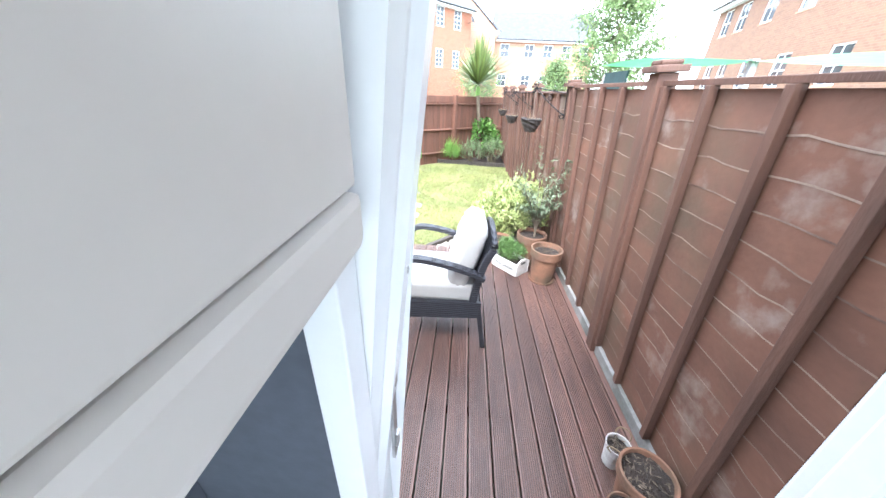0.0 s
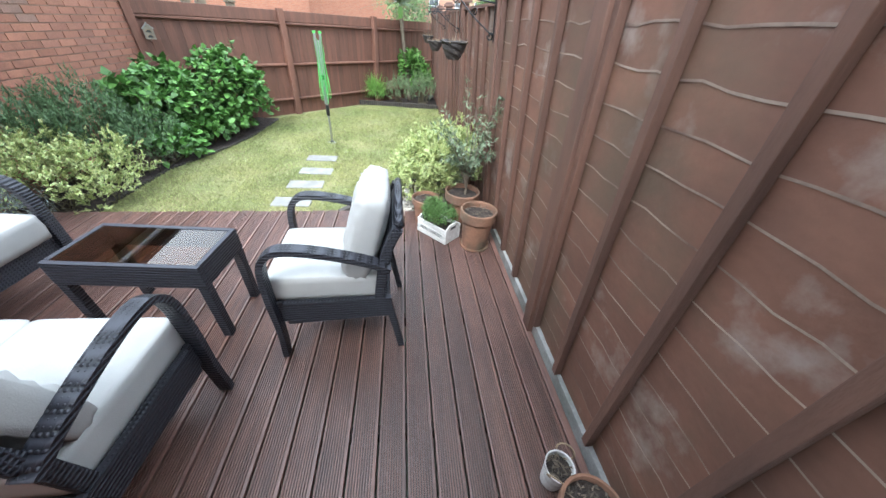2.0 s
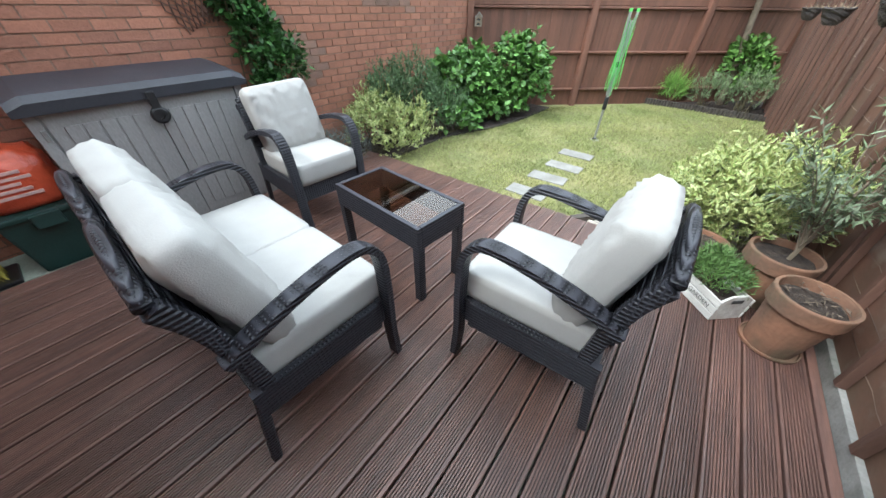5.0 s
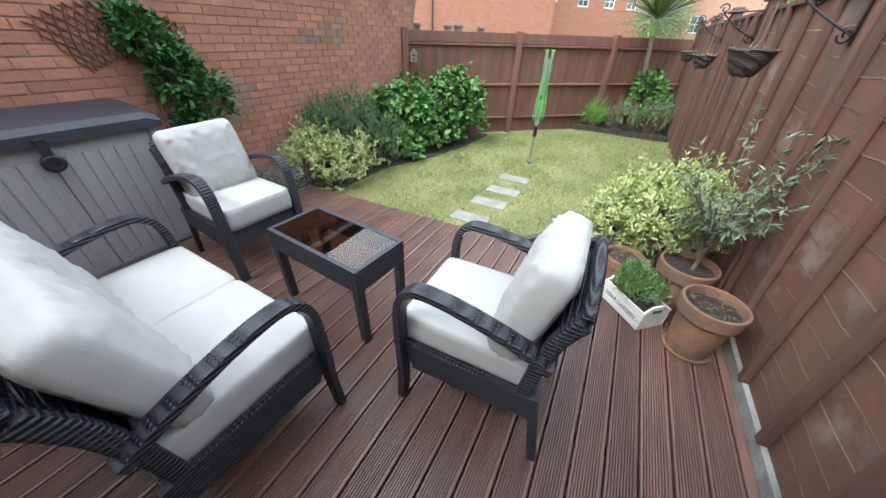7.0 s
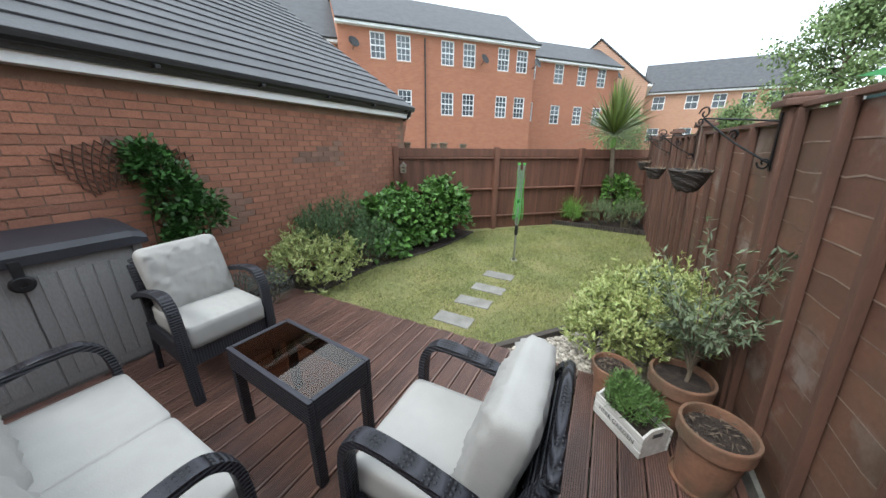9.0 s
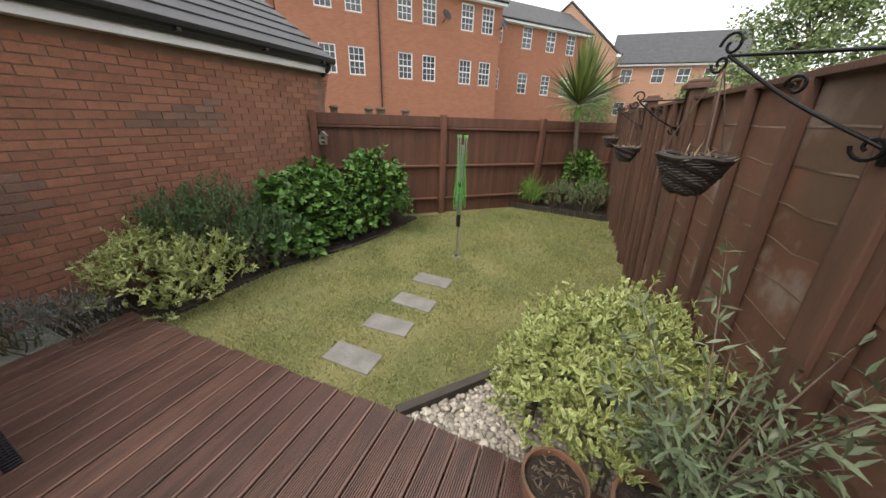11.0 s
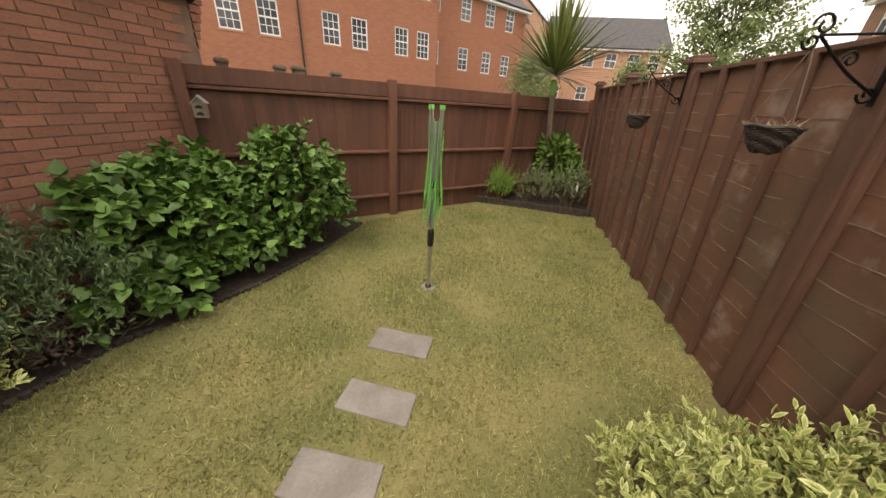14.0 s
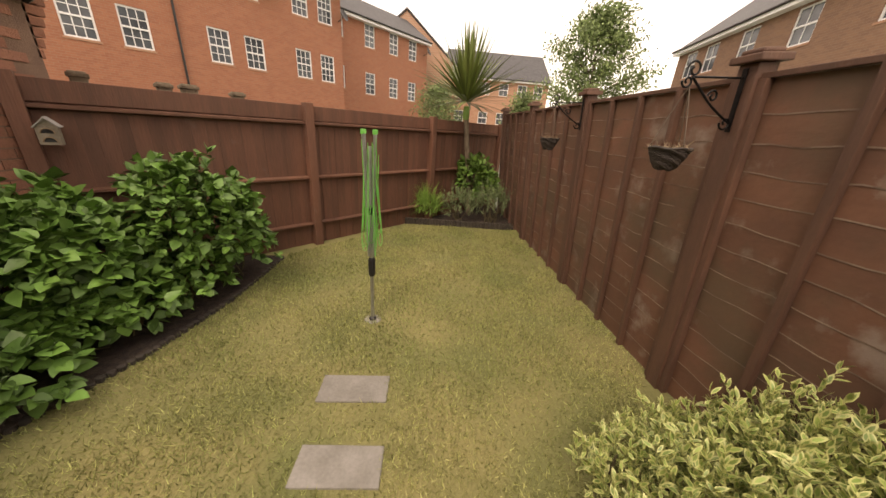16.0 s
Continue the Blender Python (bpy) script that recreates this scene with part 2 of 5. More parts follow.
M_PALMLEAF = mat("palm_leaf", (0.165, 0.200, 0.055), (0.085, 0.130, 0.035), rough=0.5, scale=5, fine=50, bump=0.1, spread=0.4, island=True)
M_TREE = mat("tree_leaf", (0.185, 0.255, 0.095), (0.115, 0.175, 0.065), rough=0.6, scale=1.5, fine=20, bump=0.1, spread=0.4, island=True)
M_BARK = mat("bark", (0.20, 0.155, 0.11), (0.11, 0.085, 0.06), rough=0.95, scale=14, stretch=(1, 1, 0.4), fine=60, bump=0.8)
M_STEM = mat("stem", (0.12, 0.10, 0.05), (0.07, 0.06, 0.035), rough=0.8, scale=20, fine=60)
M_PEBBLE = mat("pebble", (0.46, 0.42, 0.36), (0.30, 0.26, 0.22), rough=0.7, scale=6, fine=60, bump=0.15, spread=0.45, island=True)
M_GREEN = mat("lime_green", (0.16, 0.58, 0.13), (0.12, 0.47, 0.10), rough=0.4, scale=8, bump=0.02)
M_TARP = mat("green_tarp", (0.16, 0.46, 0.22), (0.12, 0.38, 0.18), rough=0.5, scale=3, fine=30, bump=0.1)
M_NET = mat("dark_net", (0.02, 0.055, 0.055), rough=0.7, scale=8)
M_METAL = mat("grey_metal", (0.50, 0.50, 0.50), (0.38, 0.38, 0.38), rough=0.35, metal=0.8, scale=12, bump=0.05)
M_BASKET = mat("basket_cane", (0.050, 0.038, 0.032), (0.028, 0.022, 0.020), rough=0.7, scale=20, fine=60, bump=0.3, spread=0.3, island=True)
M_ROPE = mat("rope", (0.30, 0.22, 0.14), rough=0.9, scale=30, bump=0.2)
M_SLEEPER = mat("edging_timber", (0.040, 0.034, 0.030), (0.065, 0.052, 0.042), rough=0.85, scale=8, stretch=(0.6, 4, 4), fine=40, bump=0.4, spread=0.15)
M_CRATE = mat("whitewashed_wood", (0.62, 0.60, 0.57), (0.48, 0.45, 0.42), rough=0.8, scale=8, stretch=(0.5, 3, 3), fine=50, bump=0.3)
M_CABINET = mat("cream_cabinet", (0.62, 0.58, 0.54), (0.58, 0.545, 0.51), rough=0.4, scale=1.5, fine=30, bump=0.03, grain=0.06)
# the dark grey carries the shade below the wall cabinet
M_TILESHADE = mat("shaded_wall_tile", (0.10, 0.11, 0.135), (0.085, 0.095, 0.115), rough=0.3, scale=3, fine=30, bump=0.05)
M_PLASTER = mat("white_plaster", (0.74, 0.75, 0.77), (0.70, 0.71, 0.73), rough=0.7, scale=2, fine=50, bump=0.05, grain=0.06)
M_PAVE = mat("pale_paving", (0.30, 0.33, 0.27), (0.22, 0.25, 0.20), rough=0.9, scale=4, fine=60, bump=0.3)
M_ORANGE = mat("orange_bag", (0.55, 0.085, 0.035), (0.42, 0.060, 0.028), rough=0.35, scale=5, fine=18, bump=0.6, depth=0.02)
M_TUBGREEN = mat("dark_green_plastic", (0.018, 0.045, 0.040), (0.014, 0.034, 0.030), rough=0.4, scale=4, bump=0.05)
M_BROOM = mat("broom_bristle", (0.45, 0.38, 0.06), (0.30, 0.26, 0.05), rough=0.8, scale=20, island=True, spread=0.3)
M_BIRD = mat("grey_wood", (0.30, 0.26, 0.20), (0.20, 0.17, 0.13), rough=0.9, scale=12, fine=60, bump=0.3)
M_PRINT = mat("pale_print", (0.62, 0.40, 0.36), rough=0.5, scale=8, bump=0.0)
M_LITTER = mat("dry_litter", (0.16, 0.12, 0.085), (0.08, 0.06, 0.045), rough=0.9, scale=30, bump=0.1, spread=0.4, island=True)
M_CHAIN = mat("dull_chain", (0.12, 0.09, 0.065), rough=0.7, scale=30, bump=0.2)
M_INK = mat("dark_ink", (0.06, 0.06, 0.06), rough=0.8, scale=8, bump=0.0)
blotch(M_FENCE, (0.30, 0.24, 0.205), 3.4, 0.56, 0.70, 0.75)
blotch(M_FENCE, (0.088, 0.072, 0.046), 1.3, 0.46, 0.62, 0.55)
blotch(M_CONCRETE, (0.10, 0.11, 0.085), 3.0, 0.5, 0.65, 0.7)
blotch(M_BACKFENCE, (0.17, 0.13, 0.11), 4.0, 0.62, 0.75, 0.4)
blotch(M_TERRA, (0.085, 0.075, 0.045), 5.0, 0.50, 0.66, 0.6)
blotch(M_DECK, (0.23, 0.16, 0.13), 1.7, 0.60, 0.75, 0.35)


def rim_tint(m, colour, lo, hi):
    """A pale margin round each leaf, by the leaf's own rim value."""
    n, l = m.node_tree.nodes, m.node_tree.links
    b = n["Principled BSDF"]
    src = b.inputs["Base Color"].links[0].from_socket
    at, rg, mx = n.new("ShaderNodeAttribute"), n.new("ShaderNodeMapRange"), n.new("ShaderNodeMix")
    at.attribute_name = "rim"
    rg.inputs["From Min"].default_value, rg.inputs["From Max"].default_value, rg.inputs["To Max"].default_value = lo, hi, 0.9
    mx.data_type = "RGBA"
    mx.inputs[7].default_value = (*colour, 1)
    l.new(at.outputs["Fac"], rg.inputs["Value"])
    l.new(rg.outputs["Result"], mx.inputs[0])
    l.new(src, mx.inputs[6])
    l.new(mx.outputs[2], b.inputs["Base Color"])


rim_tint(M_EUON, (0.47, 0.48, 0.20), 0.52, 0.74)


# ---- mesh helpers ----
def to_mesh(name, bm, material, smooth=False):
    me = bpy.data.meshes.new(name)
    bm.normal_update()
    bm.to_mesh(me)
    bm.free()
    for m in material if isinstance(material, (list, tuple)) else [material]:
        me.materials.append(m)
    if smooth:
        me.polygons.foreach_set("use_smooth", [True] * len(me.polygons))
    return me


def part(name, bm, material, parent=None, label="", smooth=False):
    """Links a bmesh as one mesh object under a thing or a part."""
    ob = new(name, to_mesh(name, bm, material, smooth))
    if parent is not None:
        ob.parent = parent
    if label:
        ob["label"] = label
    return ob


def shared(name, me, parent, m):
    ob = new(name, me)
    ob.parent = parent
    ob.matrix_basis = m
    return ob


def empty(name, m, label, category, group="", kind=""):
    ob = new(name)
    ob.empty_display_size = 0.1
    ob.matrix_basis = m
    return tagged(ob, label, category, group, kind)


def box(bm, lo, hi, bev=0.0, m=None):
    r = bmesh.ops.create_cube(bm, size=1)
    vs = r["verts"]
    lo, hi = Vector(lo), Vector(hi)
    for v in vs:
        v.co = Vector([lo[i] + (v.co[i] + 0.5) * (hi[i] - lo[i]) for i in range(3)])
    if bev:
        es = {e for v in vs for e in v.link_edges}
        out = bmesh.ops.bevel(bm, geom=list(es), offset=bev, segments=2, affect="EDGES", profile=0.6)
        vs = list({v for f in out["faces"] for v in f.verts} | {v for v in vs if v.is_valid})
    if m is not None:
        bmesh.ops.transform(bm, matrix=m, verts=vs)
    return bm


def boxed(lo, hi, bev=0.0, m=None):
    return box(bmesh.new(), lo, hi, bev, m)


def sweep(bm, pts, prof, up=(0, 0, 1), taper=None):
    """A profile (list of side, up offsets) carried along pts, with end caps."""
    pts = [Vector(p) for p in pts]
    rings = []
    for i, p in enumerate(pts):
        d = (pts[min(i + 1, len(pts) - 1)] - pts[max(i - 1, 0)]).normalized()
        s = d.cross(Vector(up))
        s = s.normalized() if s.length > 1e-4 else Vector((1, 0, 0))
        u = s.cross(d).normalized()
        k = taper[i] if taper else 1.0
        rings.append([bm.verts.new(p + s * a * k + u * b * k) for a, b in prof])
    n = len(prof)
    for r0, r1 in zip(rings, rings[1:]):
        for j in range(n):
            bm.faces.new((r0[j], r0[(j + 1) % n], r1[(j + 1) % n], r1[j]))
    bm.faces.new(rings[0][::-1])
    bm.faces.new(rings[-1])
    return bm


def ring(rx, ry=None, n=8):
    ry = ry or rx
    return [(rx * math.cos(2 * math.pi * i / n), ry * math.sin(2 * math.pi * i / n)) for i in range(n)]


def band(w, h):
    """A flat rounded strip profile."""
    return [(-w / 2, -h * 0.3), (-w * 0.42, -h / 2), (w * 0.42, -h / 2), (w / 2, -h * 0.3), (w / 2, h * 0.3), (w * 0.42, h / 2), (-w * 0.42, h / 2), (-w / 2, h * 0.3)]


def curve(pts, n=6):
    """Catmull-Rom points through pts."""
    pts = [Vector(p) for p in pts]
    ext = [2 * pts[0] - pts[1], *pts, 2 * pts[-1] - pts[-2]]
    out = []
    for a, b, c, d in zip(ext, ext[1:], ext[2:], ext[3:]):
        for i in range(n):
            t = i / n
            out.append(0.5 * (2 * b + (c - a) * t + (2 * a - 5 * b + 4 * c - d) * t * t + (3 * b - a - 3 * c + d) * t ** 3))
    return out + [pts[-1]]


def lathe(bm, prof, n=28, m=None):
    """Revolves (radius, z) points about z."""
    rings = [[bm.verts.new((r * math.cos(2 * math.pi * i / n), r * math.sin(2 * math.pi * i / n), z)) for i in range(n)] for r, z in prof]
    vs = [v for r in rings for v in r]
    for r0, r1 in zip(rings, rings[1:]):
        for i in range(n):
            bm.faces.new((r0[i], r0[(i + 1) % n], r1[(i + 1) % n], r1[i]))
    bm.faces.new(rings[0][::-1])
    bm.faces.new(rings[-1])
    if m is not None:
        bmesh.ops.transform(bm, matrix=m, verts=vs)
    return bm


def cushion(bm, sx, sy, sz, m, seed=0, puff=0.3, wrinkle=0.006, square=5):
    """A boxed cushion: flat border with a piped seam on each edge, plump faces and soft creases."""
    n, bands = 26, 4
    vs = {}

    def rounded(x, y):
        # keeps the outline a square with softly rounded corners
        r = max(abs(x), abs(y))
        if r < 1e-6:
            return x, y
        k = r / (abs(x) ** (2 * square) + abs(y) ** (2 * square)) ** (1 / (2 * square))
        return x * k, y * k

    def crease(x, y, side):
        a = noise.noise(Vector((x * 2.6 + seed, y * 2.6, side * 2.0)))
        b = noise.noise(Vector((x * 3.4 + seed * 3, y * 1.7 + a, side * 5.0)))
        rim = max(abs(x), abs(y)) ** 3
        return wrinkle * (0.30 * a - 1.5 * (1 - min(1.0, abs(b) * 8)) * (0.30 + rim))

    for side in (1, -1):
        for i in range(n + 1):
            for j in range(n + 1):
                x, y = 2 * i / n - 1, 2 * j / n - 1
                e = max(abs(x), abs(y))
                h = sz / 2 * (1 - puff * (0.75 * e ** 3.5 + 0.25 * (x * y) ** 4))
                px, py = rounded(x, y)
                w = crease(x, y, side) * (1 - e ** 12)
                pipe = 0.004 if e > 0.999 else 0.0
                vs[side, i, j] = bm.verts.new(m @ Vector((px * (sx / 2 + pipe), py * (sy / 2 + pipe), side * h + w)))
    for side in (1, -1):
        for i in range(n):
            for j in range(n):
                q = [vs[side, i, j], vs[side, i + 1, j], vs[side, i + 1, j + 1], vs[side, i, j + 1]]
                bm.faces.new(q if side > 0 else q[::-1])
    edge = [(i, 0) for i in range(n)] + [(n, j) for j in range(n)] + [(i, n) for i in range(n, 0, -1)] + [(0, j) for j in range(n, 0, -1)]
    inv = m.inverted()
    rows = []
    for b in range(bands + 1):
        t = b / bands
        if t in (0, 1):
            rows.append([vs[1 if t == 0 else -1, i, j] for i, j in edge])
            continue
        row = []
        for i, j in edge:
            top, low = inv @ vs[1, i, j].co, inv @ vs[-1, i, j].co
            p = top.lerp(low, t)
            out = 1 + 0.018 * math.sin(math.pi * t) - 0.012 * (1 if b in (1, bands - 1) else 0) + 0.008 * noise.noise(Vector((i * 0.4 + seed, j * 0.4, t * 2)))
            row.append(bm.verts.new(m @ Vector((p.x * out, p.y * out, p.z))))
        rows.append(row)
    for r0, r1 in zip(rows, rows[1:]):
        for a in range(len(edge)):
            b = (a + 1) % len(edge)
            bm.faces.new((r0[a], r1[a], r1[b], r0[b]))
    return bm


def mesh_np(name, verts, faces, material, smooth=False):
    """A mesh from numpy corners and equal-sized faces."""
    me = bpy.data.meshes.new(name)
    k = faces.shape[1]
    me.vertices.add(len(verts))
    me.vertices.foreach_set("co", verts.astype(np.float32).ravel())
    me.loops.add(faces.size)
    me.loops.foreach_set("vertex_index", faces.astype(np.int32).ravel())
    me.polygons.add(len(faces))
    me.polygons.foreach_set("loop_start", np.arange(0, faces.size, k, dtype=np.int32))
    me.polygons.foreach_set("loop_total", np.full(len(faces), k, dtype=np.int32))
    me.update(calc_edges=True)
    me.materials.append(material)
    if smooth:
        me.polygons.foreach_set("use_smooth", [True] * len(me.polygons))
    return me


LEAF_SHAPES = {
    "heart": ([(0, 0), (-0.34, 0.10), (-0.46, 0.36), (-0.26, 0.72), (0, 1), (0.26, 0.72), (0.46, 0.36), (0.34, 0.10), (0, 0.45)], [(0, 1, 8), (1, 2, 8), (2, 3, 8), (3, 4, 8), (4, 5, 8), (5, 6, 8), (6, 7, 8), (7, 0, 8)]),
    "oval": ([(0, 0), (-0.42, 0.35), (-0.34, 0.75), (0, 1), (0.34, 0.75), (0.42, 0.35), (0, 0.5)], [(0, 1, 6), (1, 2, 6), (2, 3, 6), (3, 4, 6), (4, 5, 6), (5, 0, 6)]),
    "blade": ([(-0.5, 0), (0.5, 0), (0, 1)], [(0, 1, 2)]),
    "lance": ([(0, 0), (-0.5, 0.45), (0, 1), (0.5, 0.45)], [(0, 3, 2), (0, 2, 1)]),
}


def leaves(rs, pos, along, up, length, width, shape, fold=0.12):
    """Leaves at pos that point along, face up; sizes are arrays. Returns corners and faces."""
    pts, tris = LEAF_SHAPES[shape]
    pts, tris = np.array(pts), np.array(tris)
    along = along / (np.linalg.norm(along, axis=1, keepdims=True) + 1e-9)
    side = np.cross(along, up)
    side /= np.linalg.norm(side, axis=1, keepdims=True) + 1e-9
    nrm = np.cross(side, along)
    u = pts[None, :, 0:1] * width[:, None, None]
    v = pts[None, :, 1:2] * length[:, None, None]
    w = fold * np.abs(u) * 2 - 0.25 * v * v / (length[:, None, None] + 1e-9) * 0.5
    co = pos[:, None] + side[:, None] * u + along[:, None] * v + nrm[:, None] * w
    k = len(pts)
    f = tris[None] + (np.arange(len(pos)) * k)[:, None, None]
    return co.reshape(-1, 3), f.reshape(-1, 3)


def shrub(name, blobs, count, length, width, shape, leaf_mat, label, category, seed, ground=0.0, stems=14, upright=0.5, shell=0.55, group="", thing=None, sprig=1, sprig_len=0.1):
    """A shrub of real leaves on lumpy blobs (x, y, z, rx, ry, rz) with thin stems from the ground."""
    rs = np.random.RandomState(seed)
    if thing is None:
        thing = empty(name, pose(0, 0, 0), label, category, group)
    vol = np.array([b[3] * b[4] + b[4] * b[5] + b[3] * b[5] for b in blobs])
    pick = rs.choice(len(blobs), count, p=vol / vol.sum())
    B = np.array(blobs)[pick]
    d = rs.normal(size=(count, 3))
    d /= np.linalg.norm(d, axis=1, keepdims=True)
    d[:, 2] = np.where(d[:, 2] < -0.35, -d[:, 2], d[:, 2])
    lump = 1 + 0.16 * np.sin(d[:, 0] * 7 + pick) * np.cos(d[:, 1] * 6 + 2 * pick) + 0.10 * rs.normal(size=count)
    rad = (shell + (1 - shell) * rs.rand(count) ** 0.5) * lump
    p = B[:, :3] + d * B[:, 3:] * rad[:, None]
    if sprig > 1:
        # leaves sit in tufts along short shoots
        lead = (np.arange(count) // sprig) * sprig
        shoot = (d * (1 - upright) + rs.normal(size=(count, 3)) * 0.25 + np.array([0, 0, upright]))[lead]
        shoot /= np.linalg.norm(shoot, axis=1, keepdims=True)
        reach = (0.5 + rs.rand(count))[lead] * sprig_len
        p = p[lead] + shoot * (reach * ((np.arange(count) % sprig) / sprig))[:, None]
        d = d[lead] * 0.4 + rs.normal(size=(count, 3)) * 0.6 + shoot * 0.35
    p[:, 2] = np.maximum(p[:, 2], ground + 0.03)
    along = d * (1 - upright) + rs.normal(size=(count, 3)) * 0.45 + np.array([0, 0, upright])
    up = d * 0.6 + np.array([0, 0, 0.9]) + rs.normal(size=(count, 3)) * 0.3
    s = 0.65 + 0.6 * rs.rand(count)
    v, f = leaves(rs, p, along, up, length * s, width * s, shape)
    me = mesh_np("leaves", v, f, leaf_mat)
    rim = np.ones(len(LEAF_SHAPES[shape][0]), dtype=np.float32)
    rim[-1] = 0.0 if shape in ("oval", "heart") else 1.0
    me.attributes.new("rim", "FLOAT", "POINT").data.foreach_set("value", np.tile(rim, count))
    ob = new("leaves", me)
    ob.parent = thing
    bm = bmesh.new()
    for _ in range(stems):
        b = blobs[rs.randint(len(blobs))]
        tip = Vector(b[:3]) + Vector(rs.normal(size=3) * 0.42) * min(b[3:])
        base = Vector((b[0] + rs.normal() * 0.05, b[1] + rs.normal() * 0.05, ground - 0.01))
        mid = (base + tip) / 2 + Vector(rs.normal(size=3) * 0.03)
        sweep(bm, curve((base, mid, tip), 3), ring(0.006, n=5))
    part("stem", bm, M_STEM, thing)["kind"] = "stuff"
    return thing

LAWN_Z = -0.085
FENCE_X = 1.34          # face of the side fence's panels at its foot
FENCE_LEAN = 4.3        # the fence has settled towards the garden
WALL_X = -3.30          # face of the garage wall
DECK_X0, DECK_X1, DECK_Y0, DECK_Y1 = -2.86, 1.315, 0.55, 3.92
POST_Y = [0.74, 2.32, 3.86, 5.64, 7.19, 8.70, 10.25]

# line of the wall bed's edge, from the deck to the back fence
BED_EDGE = [(-2.56, 3.86), (-2.50, 5.05), (-2.17, 5.90), (-2.02, 6.60), (-1.96, 7.60)]

# ---- ground ----
ground = part("ground", boxed((-300, -300, -0.5), (300, 300, -0.12)), M_PAVE)
tagged(ground, "pale weathered paving and earth round the houses", "ground", kind="structure")
lawn = part("lawn", boxed((-3.25, 3.5, -0.2), (1.36, 11.2, LAWN_Z)), M_LAWN)
tagged(lawn, "mown yellow-green lawn with dry patches", "lawn", kind="structure")
paving = part("pavement", boxed((WALL_X, -0.5, -0.2), (DECK_X0 - 0.004, 3.45, -0.03), 0.004), M_PAVE)
tagged(paving, "pale green-grey concrete paving beside the deck", "paving", kind="structure")


def grass():
    rs = np.random.RandomState(3)
    n = 190000
    x, y = rs.uniform(-2.55, 1.33, n), rs.uniform(3.86, 9.42, n)
    edge_y = 3.93 + (x + 0.22) * 1.18
    keep = ~((x > -0.22) & (y < edge_y)) & ~((x > 0.47) & (y < 4.86))
    keep &= y < 7.55 + (x + 2.35) * 1.02 - 0.25
    keep &= (y < 9.19 - 0.075 * x)
    keep &= x > np.interp(y, [p[1] for p in BED_EDGE], [p[0] for p in BED_EDGE]) + 0.02
    for sx, sy in ((-0.80, 4.24), (-0.765, 4.70), (-0.725, 5.12), (-0.74, 5.60)):
        keep &= ~((np.abs(x - sx) < 0.205) & (np.abs(y - sy) < 0.115))
    keep &= rs.rand(n) < np.clip(0.75 + 0.5 * np.sin(x * 5 + 1.3 * np.sin(y * 3)) * np.cos(y * 4.1), 0.35, 1)
    x, y = x[keep], y[keep]
    n = len(x)
    p = np.stack([x, y, np.full(n, LAWN_Z - 0.004)], 1)
    along = np.stack([rs.normal(size=n) * 0.75, rs.normal(size=n) * 0.75, np.ones(n)], 1)
    up = np.stack([rs.normal(size=n), rs.normal(size=n), np.zeros(n)], 1)
    v, f = leaves(rs, p, along, up, 0.022 + 0.034 * rs.rand(n) ** 1.5, 0.004 + 0.004 * rs.rand(n), "blade", 0)
    ob = new("grass", mesh_np("grass", v, f, M_GRASS))
    tagged(ob, "short mown grass blades, yellowed in patches", "grass", kind="stuff")


grass()

# bed soil along the garage wall, and in the far corner
def soil_bed(outline):
    bm = bmesh.new()
    top = [bm.verts.new((x, y, -0.06)) for x, y in outline]
    low = [bm.verts.new((x, y, -0.2)) for x, y in outline]
    bm.faces.new(top)
    bm.faces.new(low[::-1])
    for a in range(len(outline)):
        b = (a + 1) % len(outline)
        bm.faces.new((low[a], low[b], top[b], top[a]))
    return tagged(part("soil_bed", bm, M_SOIL), "dark bare soil of a planting bed", "soil", kind="structure")


soil_bed([(WALL_X, 3.46)] + [(-2.56, 3.46)] + BED_EDGE + [(WALL_X, 7.60)])
soil_bed([(-0.98, 9.29), (1.36, 9.11), (1.36, 11.3), (-0.98, 11.3)])


# ---- house with the open back door ----
def slab_wall(name, lo, hi, material, label):
    return tagged(part(name, boxed(lo, hi), material), label, "wall", kind="structure")


M_HOUSE = brick_mat("house_brick", (0.30, 0.125, 0.075), (0.24, 0.10, 0.06), (0.26, 0.17, 0.12), 0.225, 0.075)
slab_wall("wall_south_1", (-0.44, 0.76, -0.2), (0.0, 1.0, 2.6), M_HOUSE, "red brick house wall beside the door")
slab_wall("wall_south_2", (1.30, 0.76, -0.2), (1.36, 1.0, 2.6), M_HOUSE, "red brick house wall between door and fence")
slab_wall("wall_south_3", (0.0, 0.76, 2.12), (1.30, 1.0, 2.6), M_HOUSE, "red brick house wall over the door")
slab_wall("wall_south_4", (-3.6, 0.25, -0.2), (-0.62, 0.52, 2.6), M_HOUSE, "red brick house wall behind the seating")
slab_wall("wall_south_5", (-0.62, 0.25, -0.2), (-0.44, 0.76, 2.6), M_HOUSE, "red brick return of the house wall")
# wall_inner_1 and wall_inner_4 wear the under-cabinet shade as colour
slab_wall("wall_inner_1", (-0.44, 0.709, 0.0), (-0.022, 0.758, 2.5), M_TILESHADE, "tiled wall beside the door, shade put into its dark colour")
slab_wall("wall_inner_2", (1.29, -1.6, 0.0), (1.40, 0.758, 2.5), M_PLASTER, "white plaster side wall of the kitchen")
# end wall with an assumed opening, out of view, for the lamp below
slab_wall("wall_inner_3", (-0.34, -1.75, 0.0), (1.40, -1.602, 0.8), M_PLASTER, "white plaster wall under the added fill-lamp opening")
slab_wall("wall_inner_5", (-0.34, -1.75, 2.3), (1.40, -1.602, 2.5), M_PLASTER, "white plaster over the added fill-lamp opening")
